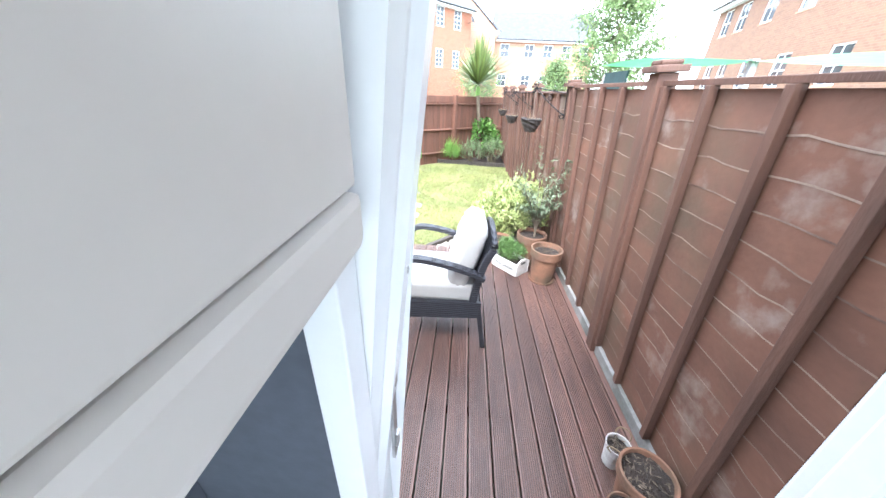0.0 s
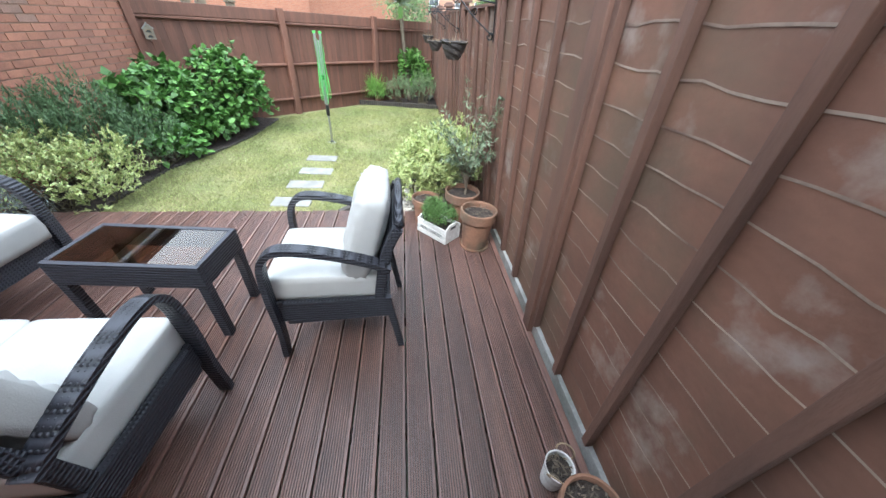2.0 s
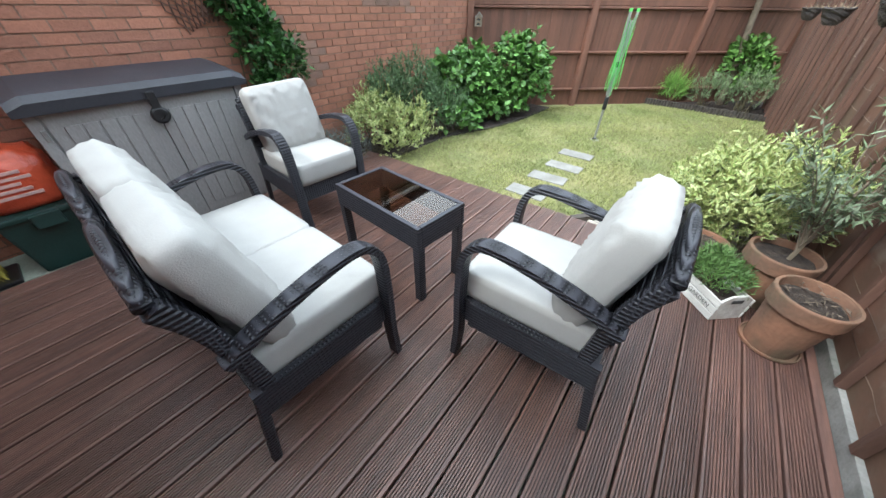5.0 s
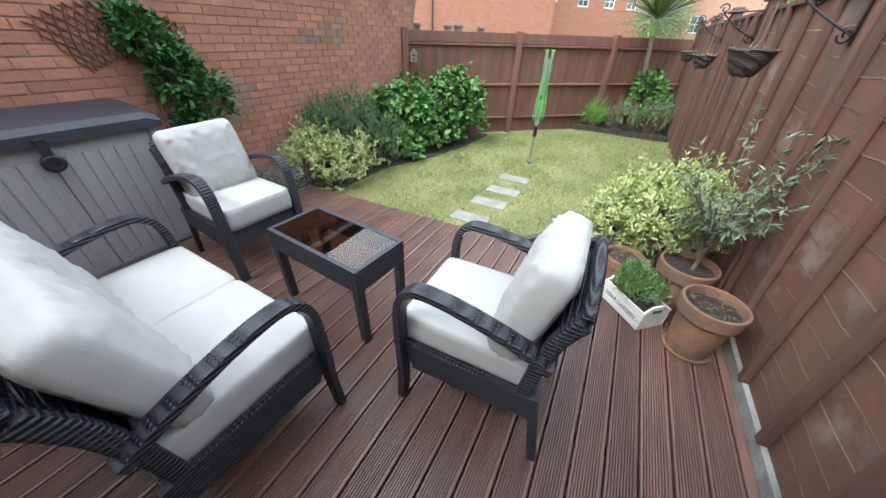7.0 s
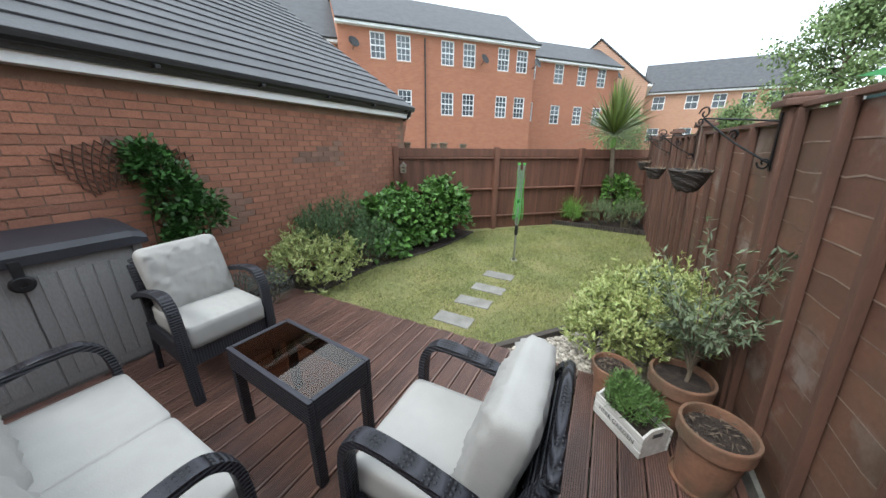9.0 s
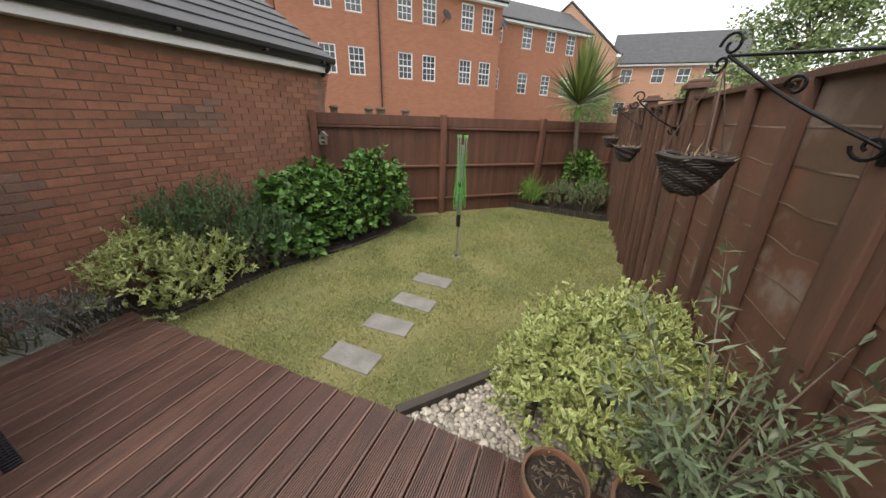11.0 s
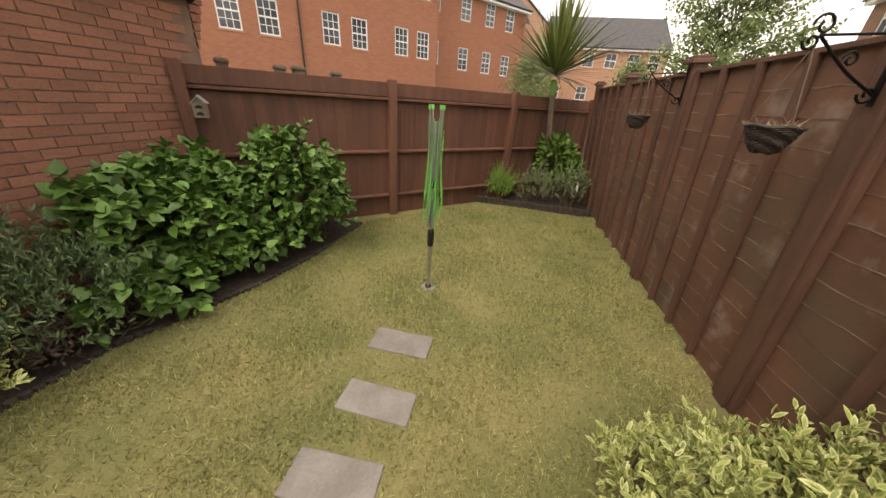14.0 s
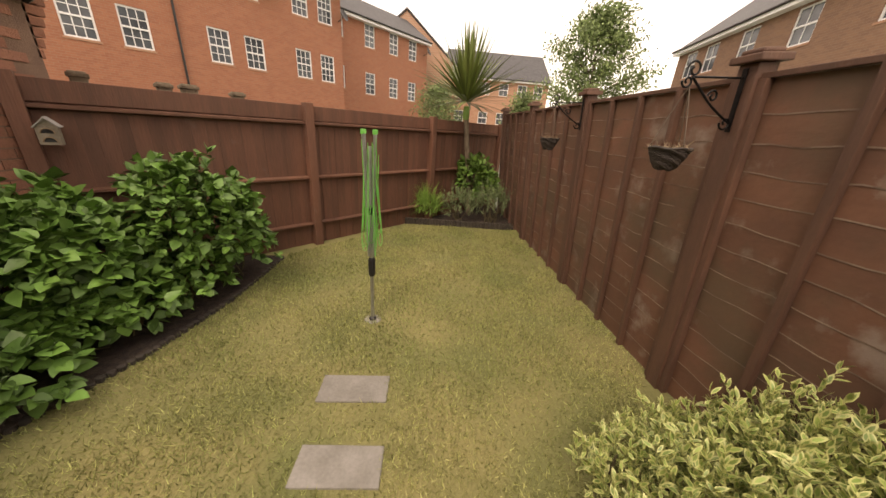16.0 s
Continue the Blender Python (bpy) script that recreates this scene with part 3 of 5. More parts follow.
# unseen area lamp added to brighten the kitchen interior
kitchen_fill = new("kitchen_fill_lamp", bpy.data.lights.new("kitchen_fill_lamp", "AREA"))
kitchen_fill.data.shape, kitchen_fill.data.size, kitchen_fill.data.size_y, kitchen_fill.data.energy = "RECTANGLE", 1.2, 1.5, 2.5
kitchen_fill.matrix_world = look((0.30, -1.68, 1.55), (0.30, 0.5, 1.5))
slab_wall("wall_inner_4", (-0.44, -1.6, 0.0), (-0.34, 0.707, 2.5), M_TILESHADE, "wall under the cabinet, shade put into its dark colour")
tagged(part("ceiling", boxed((-0.44, -1.75, 2.5), (1.40, 0.758, 2.6)), M_PLASTER), "white ceiling of the kitchen", "ceiling", kind="structure")
tagged(part("floor", boxed((-0.44, -1.75, -0.2), (1.40, 0.758, -0.004)), M_CONCRETE), "grey kitchen floor", "floor", kind="structure")


def door_frame():
    th = empty("door_1", pose(0, 0.18, 0), "white plastic back door frame with steel lock keeps", "door", kind="structure")
    bm = bmesh.new()
    prof = [(0.585, 0.0), (0.62, 0.012), (0.64, 0.012), (0.655, 0.03), (0.72, 0.03), (0.735, 0.012), (0.77, 0.012), (0.785, 0.0)]
    def lean(z):
        return -0.008 + 0.098 * (z - 1.2)

    vs = []
    for z in (0.0, 2.12):
        vs.append([bm.verts.new((0.002, 0.582, z))] + [bm.verts.new((0.036 + lean(z) + d, y, z)) for y, d in prof] + [bm.verts.new((0.002, 0.788, z))])
    n = len(vs[0])
    for j in range(n):
        bm.faces.new((vs[0][j], vs[0][(j + 1) % n], vs[1][(j + 1) % n], vs[1][j]))
    part("jamb", bm, M_WHITE, th)
    bm = bmesh.new()
    vs = []
    for z in (0.0, 2.12):
        vs.append([bm.verts.new((1.298, 0.582, z))] + [bm.verts.new((1.175 - d + 0.08 * (1.2 - z), y, z)) for y, d in prof] + [bm.verts.new((1.298, 0.788, z))])
    for j in range(n):
        bm.faces.new((vs[1][j], vs[1][(j + 1) % n], vs[0][(j + 1) % n], vs[0][j]))
    part("jamb", bm, M_WHITE, th)
    part("architrave", boxed((-0.020, 0.512, 0.0), (0.036, 0.580, 2.12), 0.004), M_WHITE, th)
    part("head", boxed((0.002, 0.582, 2.06), (1.298, 0.785, 2.118), 0.006), M_WHITE, th)
    part("threshold", boxed((0.07, 0.60, -0.003), (1.09, 0.82, 0.02), 0.004), M_METAL, th)
    for z0, z1 in ((0.92, 1.28), (0.25, 0.40)):
        k = lean((z0 + z1) / 2)
        bm = boxed((0.062 + k, 0.672, z0), (0.071 + k, 0.705, z1), 0.001)
        box(bm, (0.070 + k, 0.678, z0 + 0.04), (0.078 + k, 0.699, z0 + 0.09), 0.003)
        box(bm, (0.070 + k, 0.678, z1 - 0.09), (0.078 + k, 0.699, z1 - 0.04), 0.003)
        part("lock_keep", bm, M_METAL, th, "scratched steel lock keep")
    lathe_m = pose(0.067 + lean(1.5), 0.688, 1.50, 0, 90, 0)
    part("screw_cap", lathe(bmesh.new(), [(0.008, 0), (0.008, 0.002), (0.004, 0.003)], 12, lathe_m), M_METAL, th)
    # the leaf stands open into the room along the side wall
    leaf = part("door_leaf", boxed((1.211, -0.16, 0.02), (1.266, 0.56, 2.04), 0.006), M_WHITE, th)
    for lo, hi in (((1.158, -0.04, 1.08), (1.170, 0.46, 1.92)), ((1.158, -0.04, 0.16), (1.170, 0.46, 0.92))):
        bm = bmesh.new()
        y0, y1, z0, z1 = lo[1], hi[1], lo[2], hi[2]
        for a, b in (((1.198, y0, z0), (1.212, y1, z0 + 0.03)), ((1.198, y0, z1 - 0.03), (1.212, y1, z1)), ((1.198, y0, z0 + 0.03), (1.212, y0 + 0.03, z1 - 0.03)), ((1.198, y1 - 0.03, z0 + 0.03), (1.212, y1, z1 - 0.03))):
            box(bm, a, b, 0.004)
        part("glazing_bead", bm, M_WHITE, leaf)
        part("pane", boxed((1.205, y0 + 0.03, z0 + 0.03), (1.210, y1 - 0.03, z1 - 0.03)), M_WINDOW, leaf)


door_frame()


def wall_cabinet():
    th = empty("wall_cabinet", pose(0.046, 0.045, 0.10), "cream kitchen wall cabinet with a moulded bottom rail", "cabinet")
    part("side_panel", boxed((-0.335, -0.75, 1.602), (0.022, 0.655, 2.35), 0.004), M_CABINET, th)
    bm = bmesh.new()
    box(bm, (-0.335, -0.75, 1.535), (0.028, 0.657, 1.597), 0.012)
    part("light_rail", bm, M_CABINET, th, "rounded cream light rail")


wall_cabinet()


def base_cabinet():
    th = empty("base_cabinet", pose(0.002, 0.045, 0.0), "kitchen base unit, worktop and tiles in a shade-darkened grey", "cabinet")
    # unit, worktop and tiles are coloured as if in the cabinet's shadow
    part("body", boxed((-0.335, -0.75, 0.0), (-0.12, 0.52, 0.88), 0.004), M_TILESHADE, th)
    part("worktop", boxed((-0.335, -0.75, 0.884), (-0.10, 0.525, 0.92), 0.006), M_TILESHADE, th)
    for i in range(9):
        part("tile", boxed((-0.338, -0.55 + i * 0.12, 0.93), (-0.328, -0.434 + i * 0.12, 1.52), 0.002), M_TILESHADE, th)


base_cabinet()


# ---- garage along the garden's side ----
def garage():
    th = empty("garage", pose(0, 0, 0), "long red brick garage with a dark tiled roof and white fascia", "garage", kind="structure")
    y0, y1, top = -0.6, 7.02, 2.27
    part("wall", boxed((WALL_X - 0.25, y0, -0.2), (WALL_X, y1, top)), M_MORTAR, th)
    part("end_wall", boxed((WALL_X - 6, y1 - 0.25, -0.2), (WALL_X - 0.25, y1, top)), M_BRICK, th)
    part("fascia", boxed((WALL_X + 0.0, y0, top - 0.10), (WALL_X + 0.13, y1 + 0.05, top + 0.05), 0.004), M_WHITE, th, "white plastic fascia and soffit")
    bm = bmesh.new()
    pr = [(-0.055, 0.0), (-0.052, -0.03), (-0.03, -0.055), (0.0, -0.062), (0.03, -0.055), (0.052, -0.03), (0.055, 0.0), (0.048, 0.0), (0.0, -0.05), (-0.048, 0.0)]
    gx, gz = WALL_X + 0.19, top + 0.075
    sweep(bm, [(gx, y0, gz), (gx, y1 + 0.06, gz)], pr)
    g = part("gutter", bm, M_BLACK, th, "black plastic gutter")
    for i in range(8):
        part("gutter_bracket", boxed((WALL_X + 0.13, 0.3 + i * 0.93, gz - 0.075), (gx + 0.06, 0.34 + i * 0.93, gz - 0.045), 0.004), M_BLACK, g)
    pitch = radians(33)
    ex, ez, course = WALL_X + 0.22, top + 0.075, 0.255
    cs, sn = math.cos(pitch), math.sin(pitch)
    part("roof_deck", boxed((0, y0, -0.12), (5.6, y1 + 0.02, -0.03), 0, pose(ex, 0, ez) @ Matrix.Rotation(pitch, 4, "Y") @ Matrix.Diagonal((-1, 1, 1, 1))), M_ROOF, th)
    tile = to_mesh("roof_tile", boxed((-0.02, y0, 0.0), (course + 0.05, y1 + 0.06, 0.030), 0.006), M_ROOF)
    for i in range(20):
        m = pose(ex - i * course * cs, 0, ez + i * course * sn) @ Matrix.Rotation(pitch - 0.07, 4, "Y") @ Matrix.Rotation(math.pi, 4, "Z") @ Matrix.Translation((0, -(y0 + y1 + 0.06), 0))
        shared("tile_course", tile, th, m)
    for i in range(6):
        part("corbel_brick", boxed((WALL_X - 0.30, y1 - 0.02, 1.78 + i * 0.073), (WALL_X - 0.0, y1 + 0.03 + i * 0.025, 1.78 + i * 0.073 + 0.062), 0.004), M_BRICK, th)
    part("corner_pipe", sweep(bmesh.new(), curve([(gx, y1 - 0.03, gz - 0.05), (gx - 0.02, y1 - 0.03, gz - 0.12), (WALL_X + 0.04, y1 - 0.03, gz - 0.2)], 3), ring(0.03)), M_BLACK, th)
    return th


GARAGE = garage()


# ---- side fence: lapped panels between capped posts ----
def side_fence():
    th = empty("fence_east", pose(0.005, 0, -FENCE_X * math.sin(radians(FENCE_LEAN)), 0, -FENCE_LEAN, 0), "brown stained lap-panel fence with capped posts", "fence", kind="structure")
    post = bmesh.new()
    box(post, (-0.045, -0.05, -0.25), (0.055, 0.05, 1.87), 0.006)
    post_me = to_mesh("post", post, M_BATTEN)
    cap = bmesh.new()
    box(cap, (-0.075, -0.08, 1.872), (0.085, 0.08, 1.905), 0.006)
    box(cap, (-0.05, -0.055, 1.905), (0.06, 0.055, 1.93), 0.01)
    cap_me = to_mesh("post_cap", cap, M_BATTEN)
    for y in POST_Y:
        p = shared("post", post_me, th, pose(FENCE_X - 0.02, y, 0.05 if y < 3.5 else 0))
        shared("post_cap", cap_me, p, pose(0, 0, 0))
    rs = random.Random(5)
    rows = 14
    for i, y in enumerate(POST_Y[:-1]):
        a, b = y + 0.05, POST_Y[i + 1] - 0.05
        rise = 0.06 if y < 3.5 else 0.0
        if a < 0.8:
            a = 1.01
        for k in range(rows):
            pitch = 0.125 if y < 3.5 else 0.133
            z = (0.09 if y < 3.5 else -0.07) + k * pitch
            bm = bmesh.new()
            n = 15
            low = [0.016 * noise.noise(Vector((j * 0.9, i * 7 + k * 2.1, 0.5))) + 0.006 * noise.noise(Vector((j * 3.1, i * 5 + k, 2.5))) for j in range(n)]
            top, bot = [], []
            for j in range(n):
                yy = a + (b - a) * j / (n - 1)
                bot.append((yy, z - 0.012 + low[j]))
                top.append((yy, z + pitch + 0.006))
            lip = [bm.verts.new((FENCE_X - 0.0050, p[0], p[1] + 0.0070)) for p in bot]
            front = [[bm.verts.new((FENCE_X - 0.0042, p[0], p[1])) for p in bot], [bm.verts.new((FENCE_X - 0.0015, p[0], p[1])) for p in top]]
            back = [[bm.verts.new((FENCE_X + 0.001, p[0], p[1])) for p in bot], [bm.verts.new((FENCE_X + 0.008, p[0], p[1])) for p in top]]
            for j in range(n - 1):
                bm.faces.new((lip[j + 1], lip[j], front[1][j], front[1][j + 1]))
                bm.faces.new((front[0][j + 1], front[0][j], lip[j], lip[j + 1])).material_index = 1
                bm.faces.new((back[0][j], back[0][j + 1], back[1][j + 1], back[1][j]))
                bm.faces.new((front[0][j], front[0][j + 1], back[0][j + 1], back[0][j])).material_index = 1
                bm.faces.new((front[1][j + 1], front[1][j], back[1][j], back[1][j + 1]))
            part("lap_board", bm, [M_FENCE, M_WORN], th)
        for f in (0.0, 0.25, 0.5, 0.75, 1.0):
            yy = y + 0.07 + (POST_Y[i + 1] - y - 0.14) * f
            if i == 0:
                yy = (0.9, 1.19, 1.54, 1.91, 2.25)[int(f * 4)]
            if yy > 1.05:
                part("batten", boxed((FENCE_X - 0.046, yy - 0.018, 0.09 if y < 3.5 else -0.08), (FENCE_X - 0.008, yy + 0.02, 1.80 + rise), 0.003), M_BATTEN, th)
        part("top_rail", boxed((FENCE_X - 0.034, a, 1.80 + rise), (FENCE_X + 0.02, b, 1.825 + rise), 0.003), M_BATTEN, th)
        part("gravel_board", boxed((FENCE_X - 0.03, a - 0.02, -0.25), (FENCE_X + 0.02, b + 0.02, 0.085 if y < 3.5 else -0.092), 0.004), M_CONCRETE, th, "stained concrete gravel board")
    return th


side_fence()


# ---- back fence: boards behind rails and posts ----
BF0, BF1 = Vector((-3.32, 6.66, 0)), Vector((1.40, 11.02, 0))
BF_DIR = (BF1 - BF0).normalized()
BF_ANG = math.degrees(math.atan2(BF_DIR.y, BF_DIR.x))


def back_fence():
    th = empty("fence_north", pose(BF0.x, BF0.y, 0, 0, 0, BF_ANG), "dark brown close-board fence with rails and posts", "fence", kind="structure")
    length = (BF1 - BF0).length
    n = int(length / 0.105)
    for i in range(n):
        x = i * 0.105
        me_lo = (x, 0.030 + 0.006 * (i % 2), -0.2)
        part("board", boxed(me_lo, (x + 0.112, 0.046 + 0.006 * (i % 2), 1.60 + 0.004 * math.sin(i * 1.7)), 0.002), M_BACKFENCE, th)
    for x in (0.06, 2.17, 4.25, 6.25):
        p = part("post", boxed((x - 0.05, -0.075, -0.25), (x + 0.05, 0.028, 1.66), 0.006), M_BACKFENCE, th)
    xs = (0.06, 2.17, 4.25, 6.25)
    for a, b in zip(xs, xs[1:]):
        for z, h in ((0.20, 0.05), (0.80, 0.05), (1.44, 0.05)):
            bm = bmesh.new()
            sweep(bm, [(a + 0.05, -0.002, z), (b - 0.05, -0.002, z)], [(-0.028, -h / 2), (0.03, -h * 0.2), (0.03, h * 0.2), (-0.028, h / 2)])
            part("rail", bm, M_BACKFENCE, th)
        part("top_board", boxed((a + 0.05, 0.004, 1.47), (b - 0.05, 0.029, 1.63), 0.003), M_BACKFENCE, th)


back_fence()


# ---- houses behind ----
def window_unit(parent, m, w, h, cols, rows, sill=True):
    win = new("window")
    win.parent = parent
    win.matrix_basis = m
    bm = bmesh.new()
    t = 0.055
    for lo, hi in (((0, -0.05, 0), (t, 0.02, h)), ((w - t, -0.05, 0), (w, 0.02, h)), ((t, -0.05, 0), (w - t, 0.02, t)), ((t, -0.05, h - t), (w - t, 0.02, h)), ((t, -0.055, h / 2 - 0.03), (w - t, 0.02, h / 2 + 0.03))):
        box(bm, lo, hi, 0.006)
    for i in range(1, cols):
        x = t + (w - 2 * t) * i / cols
        box(bm, (x - 0.013, -0.035, t), (x + 0.013, 0.01, h - t))
    for j in range(1, rows):
        z = t + (h - 2 * t) * j / rows
        box(bm, (t, -0.033, z - 0.013), (w - t, 0.01, z + 0.013))
    part("frame", bm, M_WHITE, win)
    part("pane", boxed((t, -0.012, t), (w - t, -0.006, h - t)), M_WINDOW, win)
    if sill:
        part("sill", boxed((-0.05, -0.10, -0.07), (w + 0.05, 0.02, -0.004), 0.005), M_FACADE2, win)
    return win


def wall_with_holes(parent, x0, x1, z0, z1, holes, material, thick=0.3):
    """A facade in local x, z with real openings (x, z, w, h)."""
    xs = sorted({x0, x1, *[a for h in holes for a in (h[0], h[0] + h[2])]})
    zs = sorted({z0, z1, *[a for h in holes for a in (h[1], h[1] + h[3])]})
    bm = bmesh.new()
    for xa, xb in zip(xs, xs[1:]):
        za = None
        for k, (a, b) in enumerate(zip(zs, zs[1:])):
            cx, cz = (xa + xb) / 2, (a + b) / 2
            solid = not any(h[0] < cx < h[0] + h[2] and h[1] < cz < h[1] + h[3] for h in holes)
            if solid:
                box(bm, (xa, 0, a), (xb, thick, b))
    bmesh.ops.remove_doubles(bm, verts=bm.verts, dist=1e-4)
    return part("wall", bm, material, parent)


def pitched(bm, x0, x1, d0, d1, z, rise, over=0.3, thick=0.12):
    """A ridge roof along local x over depth d0..d1."""
    mid = (d0 + d1) / 2
    run = mid - d0
    zl = z - rise * over / run
    outer = [(d0 - over, zl), (mid, z + rise), (d1 + over, zl)]
    for (ya, za), (yb, zb) in zip(outer, outer[1:]):
        vs = [bm.verts.new(c) for c in ((x0, ya, za), (x1, ya, za), (x1, yb, zb), (x0, yb, zb), (x0, ya, za + thick), (x1, ya, za + thick), (x1, yb, zb + thick), (x0, yb, zb + thick))]
        for f in ((3, 2, 1, 0), (4, 5, 6, 7), (0, 1, 5, 4), (1, 2, 6, 5), (2, 3, 7, 6), (3, 0, 4, 7)):
            bm.faces.new([vs[i] for i in f])
    return bm


def house_block(name, m, x0, x1, depth, eaves, rise, holes, material, label, cols=3, rows=4, over_ends=0.1):
    th = empty(name, m, label, "house")
    wall_with_holes(th, x0, x1, -0.2, eaves, holes, material)
    bm = bmesh.new()
    box(bm, (x0, 0.3, -0.2), (x0 + 0.3, depth, eaves))
    box(bm, (x1 - 0.3, 0.3, -0.2), (x1, depth, eaves))
    box(bm, (x0 + 0.3, depth - 0.3, -0.2), (x1 - 0.3, depth, eaves))
    for x in (x0 + 0.001, x1 - 0.301):
        vs = [bm.verts.new(c) for c in ((x, 0, eaves), (x, depth, eaves), (x, depth / 2, eaves + rise), (x + 0.3, 0, eaves), (x + 0.3, depth, eaves), (x + 0.3, depth / 2, eaves + rise))]
        for f in ((0, 2, 1), (3, 4, 5), (0, 1, 4, 3), (1, 2, 5, 4), (2, 0, 3, 5)):
            bm.faces.new([vs[i] for i in f])
    part("side_wall", bm, material, th)
    part("roof", pitched(bmesh.new(), x0 - over_ends, x1 + over_ends, 0, depth, eaves + 0.05, rise), M_ROOF, th)
    part("fascia", boxed((x0 - over_ends, -0.33, eaves - 0.28), (x1 + over_ends, -0.004, eaves - 0.08), 0.01), M_WHITE, th)
    part("gutter", sweep(bmesh.new(), [(x0 - over_ends, -0.38, eaves - 0.1), (x1 + over_ends, -0.38, eaves - 0.1)], ring(0.055)), M_BLACK, th)
    for x, z, w, h in holes:
        window_unit(th, pose(x, 0.08, z), w, h, cols, rows)
    return th


def cable(parent, x, z0, z1):
    part("rain_pipe", sweep(bmesh.new(), [(x, -0.06, z0), (x, -0.06, z1)], ring(0.04)), M_BLACK, parent)


TH = 90 - 42.0
ROW_A, ROW_B = 3.45, 6.10
xs1 = (-9.7, -8.3, -5.72, -4.35, -2.05, -0.72)
T1 = house_block("terrace_house", pose(-5.24, 23.6, 0, 0, 0, TH), -11.3, 0.62, 8.0, 7.75, 2.6,
                 [(x, z, 0.80, 1.25) for x in xs1 for z in (ROW_A, ROW_B)], M_FACADE, "three-storey orange-red brick terrace with white gridded windows")
cable(T1, -6.7, 0, 7.3)
T0 = house_block("terrace_house", pose(-5.24, 23.6, 0, 0, 0, TH) @ pose(0, 1.0, 0), -24.0, -11.34, 8.0, 7.1, 3.0,
                 [(x, z, 0.80, 1.25) for x in (-22, -20.5, -17.5, -16, -13.9, -12.5) for z in (ROW_A - 0.4, ROW_B - 0.5)], M_FACADE, "orange-red brick terrace beyond a rainwater pipe")
T2 = house_block("terrace_house", pose(-5.24, 23.6, 0, 0, 0, TH) @ pose(0, 1.2, 0), 0.66, 9.0, 4.6, 7.45, 1.5,
                 [(x, z, 0.80, 1.25) for x in (3.15, 5.2, 7.05) for z in (ROW_A - 0.15, ROW_B - 0.15)] + [(1.25, ROW_A, 0.35, 1.2), (1.25, ROW_B, 0.35, 1.2)], M_FACADE, "set-back orange-red brick terrace with tall white windows", cols=2)
for th, x, z in ((T1, -10.6, 6.6), (T1, -3.2, 6.5), (T1, 0.45, 6.6), (T2, 8.6, 6.7)):
    bm = lathe(bmesh.new(), [(0.02, 0.0), (0.16, 0.02), (0.28, 0.08), (0.285, 0.09), (0.15, 0.035), (0.0, 0.02)], 16, pose(x, -0.45, z, 65, 0, 20))
    sweep(bm, [(x, -0.02, z - 0.2), (x, -0.3, z - 0.12), (x, -0.45, z)], ring(0.02, n=6))
    part("satellite_dish", bm, M_BLACK, th, "dark satellite dish")

G1 = house_block("gabled_house", pose(2.05, 32.8, 0, 0, 0, 90), 0.0, 9.0, 7.6, 6.5, 3.3, [(1.0, 4.6, 0.8, 1.1), (4.2, 4.6, 0.8, 1.1)], M_FACADE2, "pale orange brick house with a plain gable end")
part("aerial", sweep(bmesh.new(), [(4.0, 3.0, 9.3), (4.0, 3.0, 12.0)], ring(0.025)), M_METAL, G1)
house_block("long_house", pose(2.3, 38.5, 0, 0, 0, 0), 0.0, 10.2, 7.0, 6.6, 2.7,
            [(x, z, 0.95, 1.15) for x in (0.7, 3.2, 5.1, 7.0, 8.7) for z in (2.3, 5.0)], M_FACADE2, "pale orange brick houses under a long dark roof", cols=2, rows=2)
house_block("side_house", pose(14.3, 23.6, 0, 0, 0, -103), 0.0, 22.0, 8.0, 6.55, 3.2,
            [(x, z, 0.95, 1.2) for x in (0.9, 2.6, 5.0, 7.6, 10.5, 13.4, 16.3, 19.2) for z in (2.4, 5.0)], M_FACADE3, "brown brick house with white casement windows over the fence", cols=2, rows=2)


# ---- deck ----
def deck():
    th = empty("deck", pose(0, 0, 0), "red-brown grooved timber deck, boards running away from the house", "deck", kind="structure")
    pitch, w = 0.1353, 0.1250
    prof = []
    n = 9
    for i in range(n):
        a = -w / 2 + 0.010 + (w - 0.02) * i / n
        g = (w - 0.02) / n
        prof += [(a, 0.0), (a + g * 0.50, 0.0), (a + g * 0.58, -0.007), (a + g * 0.92, -0.007)]
    prof += [(w / 2 - 0.010, 0.0), (w / 2 - 0.002, -0.001), (w / 2, -0.004), (w / 2, -0.028), (-w / 2, -0.028), (-w / 2, -0.004), (-w / 2 + 0.002, -0.001)]
    k = int((1.193 - DECK_X0) / pitch)
    for i in range(k + 1):
        x = 1.193 - i * pitch
        y1 = DECK_Y1 - 0.03 * max(0.0, -x) + 0.006 * math.sin(i * 2.3)
        y0 = 1.004 if x > -0.51 else 0.77 if x > -0.69 else 0.53
        bm = bmesh.new()
        seg = 3
        rings = [[bm.verts.new((x - a, y0 + (y1 - y0) * s / seg, b + 0.0012 * math.sin(i * 1.9))) for a, b in prof] for s in range(seg + 1)]
        m = len(prof)
        for r0, r1 in zip(rings, rings[1:]):
            for j in range(m):
                f = bm.faces.new((r0[j], r0[(j + 1) % m], r1[(j + 1) % m], r1[j]))
                # groove bottoms get the darker colour, shade added for contrast
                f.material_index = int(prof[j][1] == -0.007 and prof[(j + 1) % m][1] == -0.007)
        bm.faces.new(rings[0][::-1])
        bm.faces.new(rings[-1])
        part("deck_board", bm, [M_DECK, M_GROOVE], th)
    part("edge_board", boxed((1.264, 1.004, -0.028), (1.306, 3.90, 0.0), 0.003), M_DECK, th)
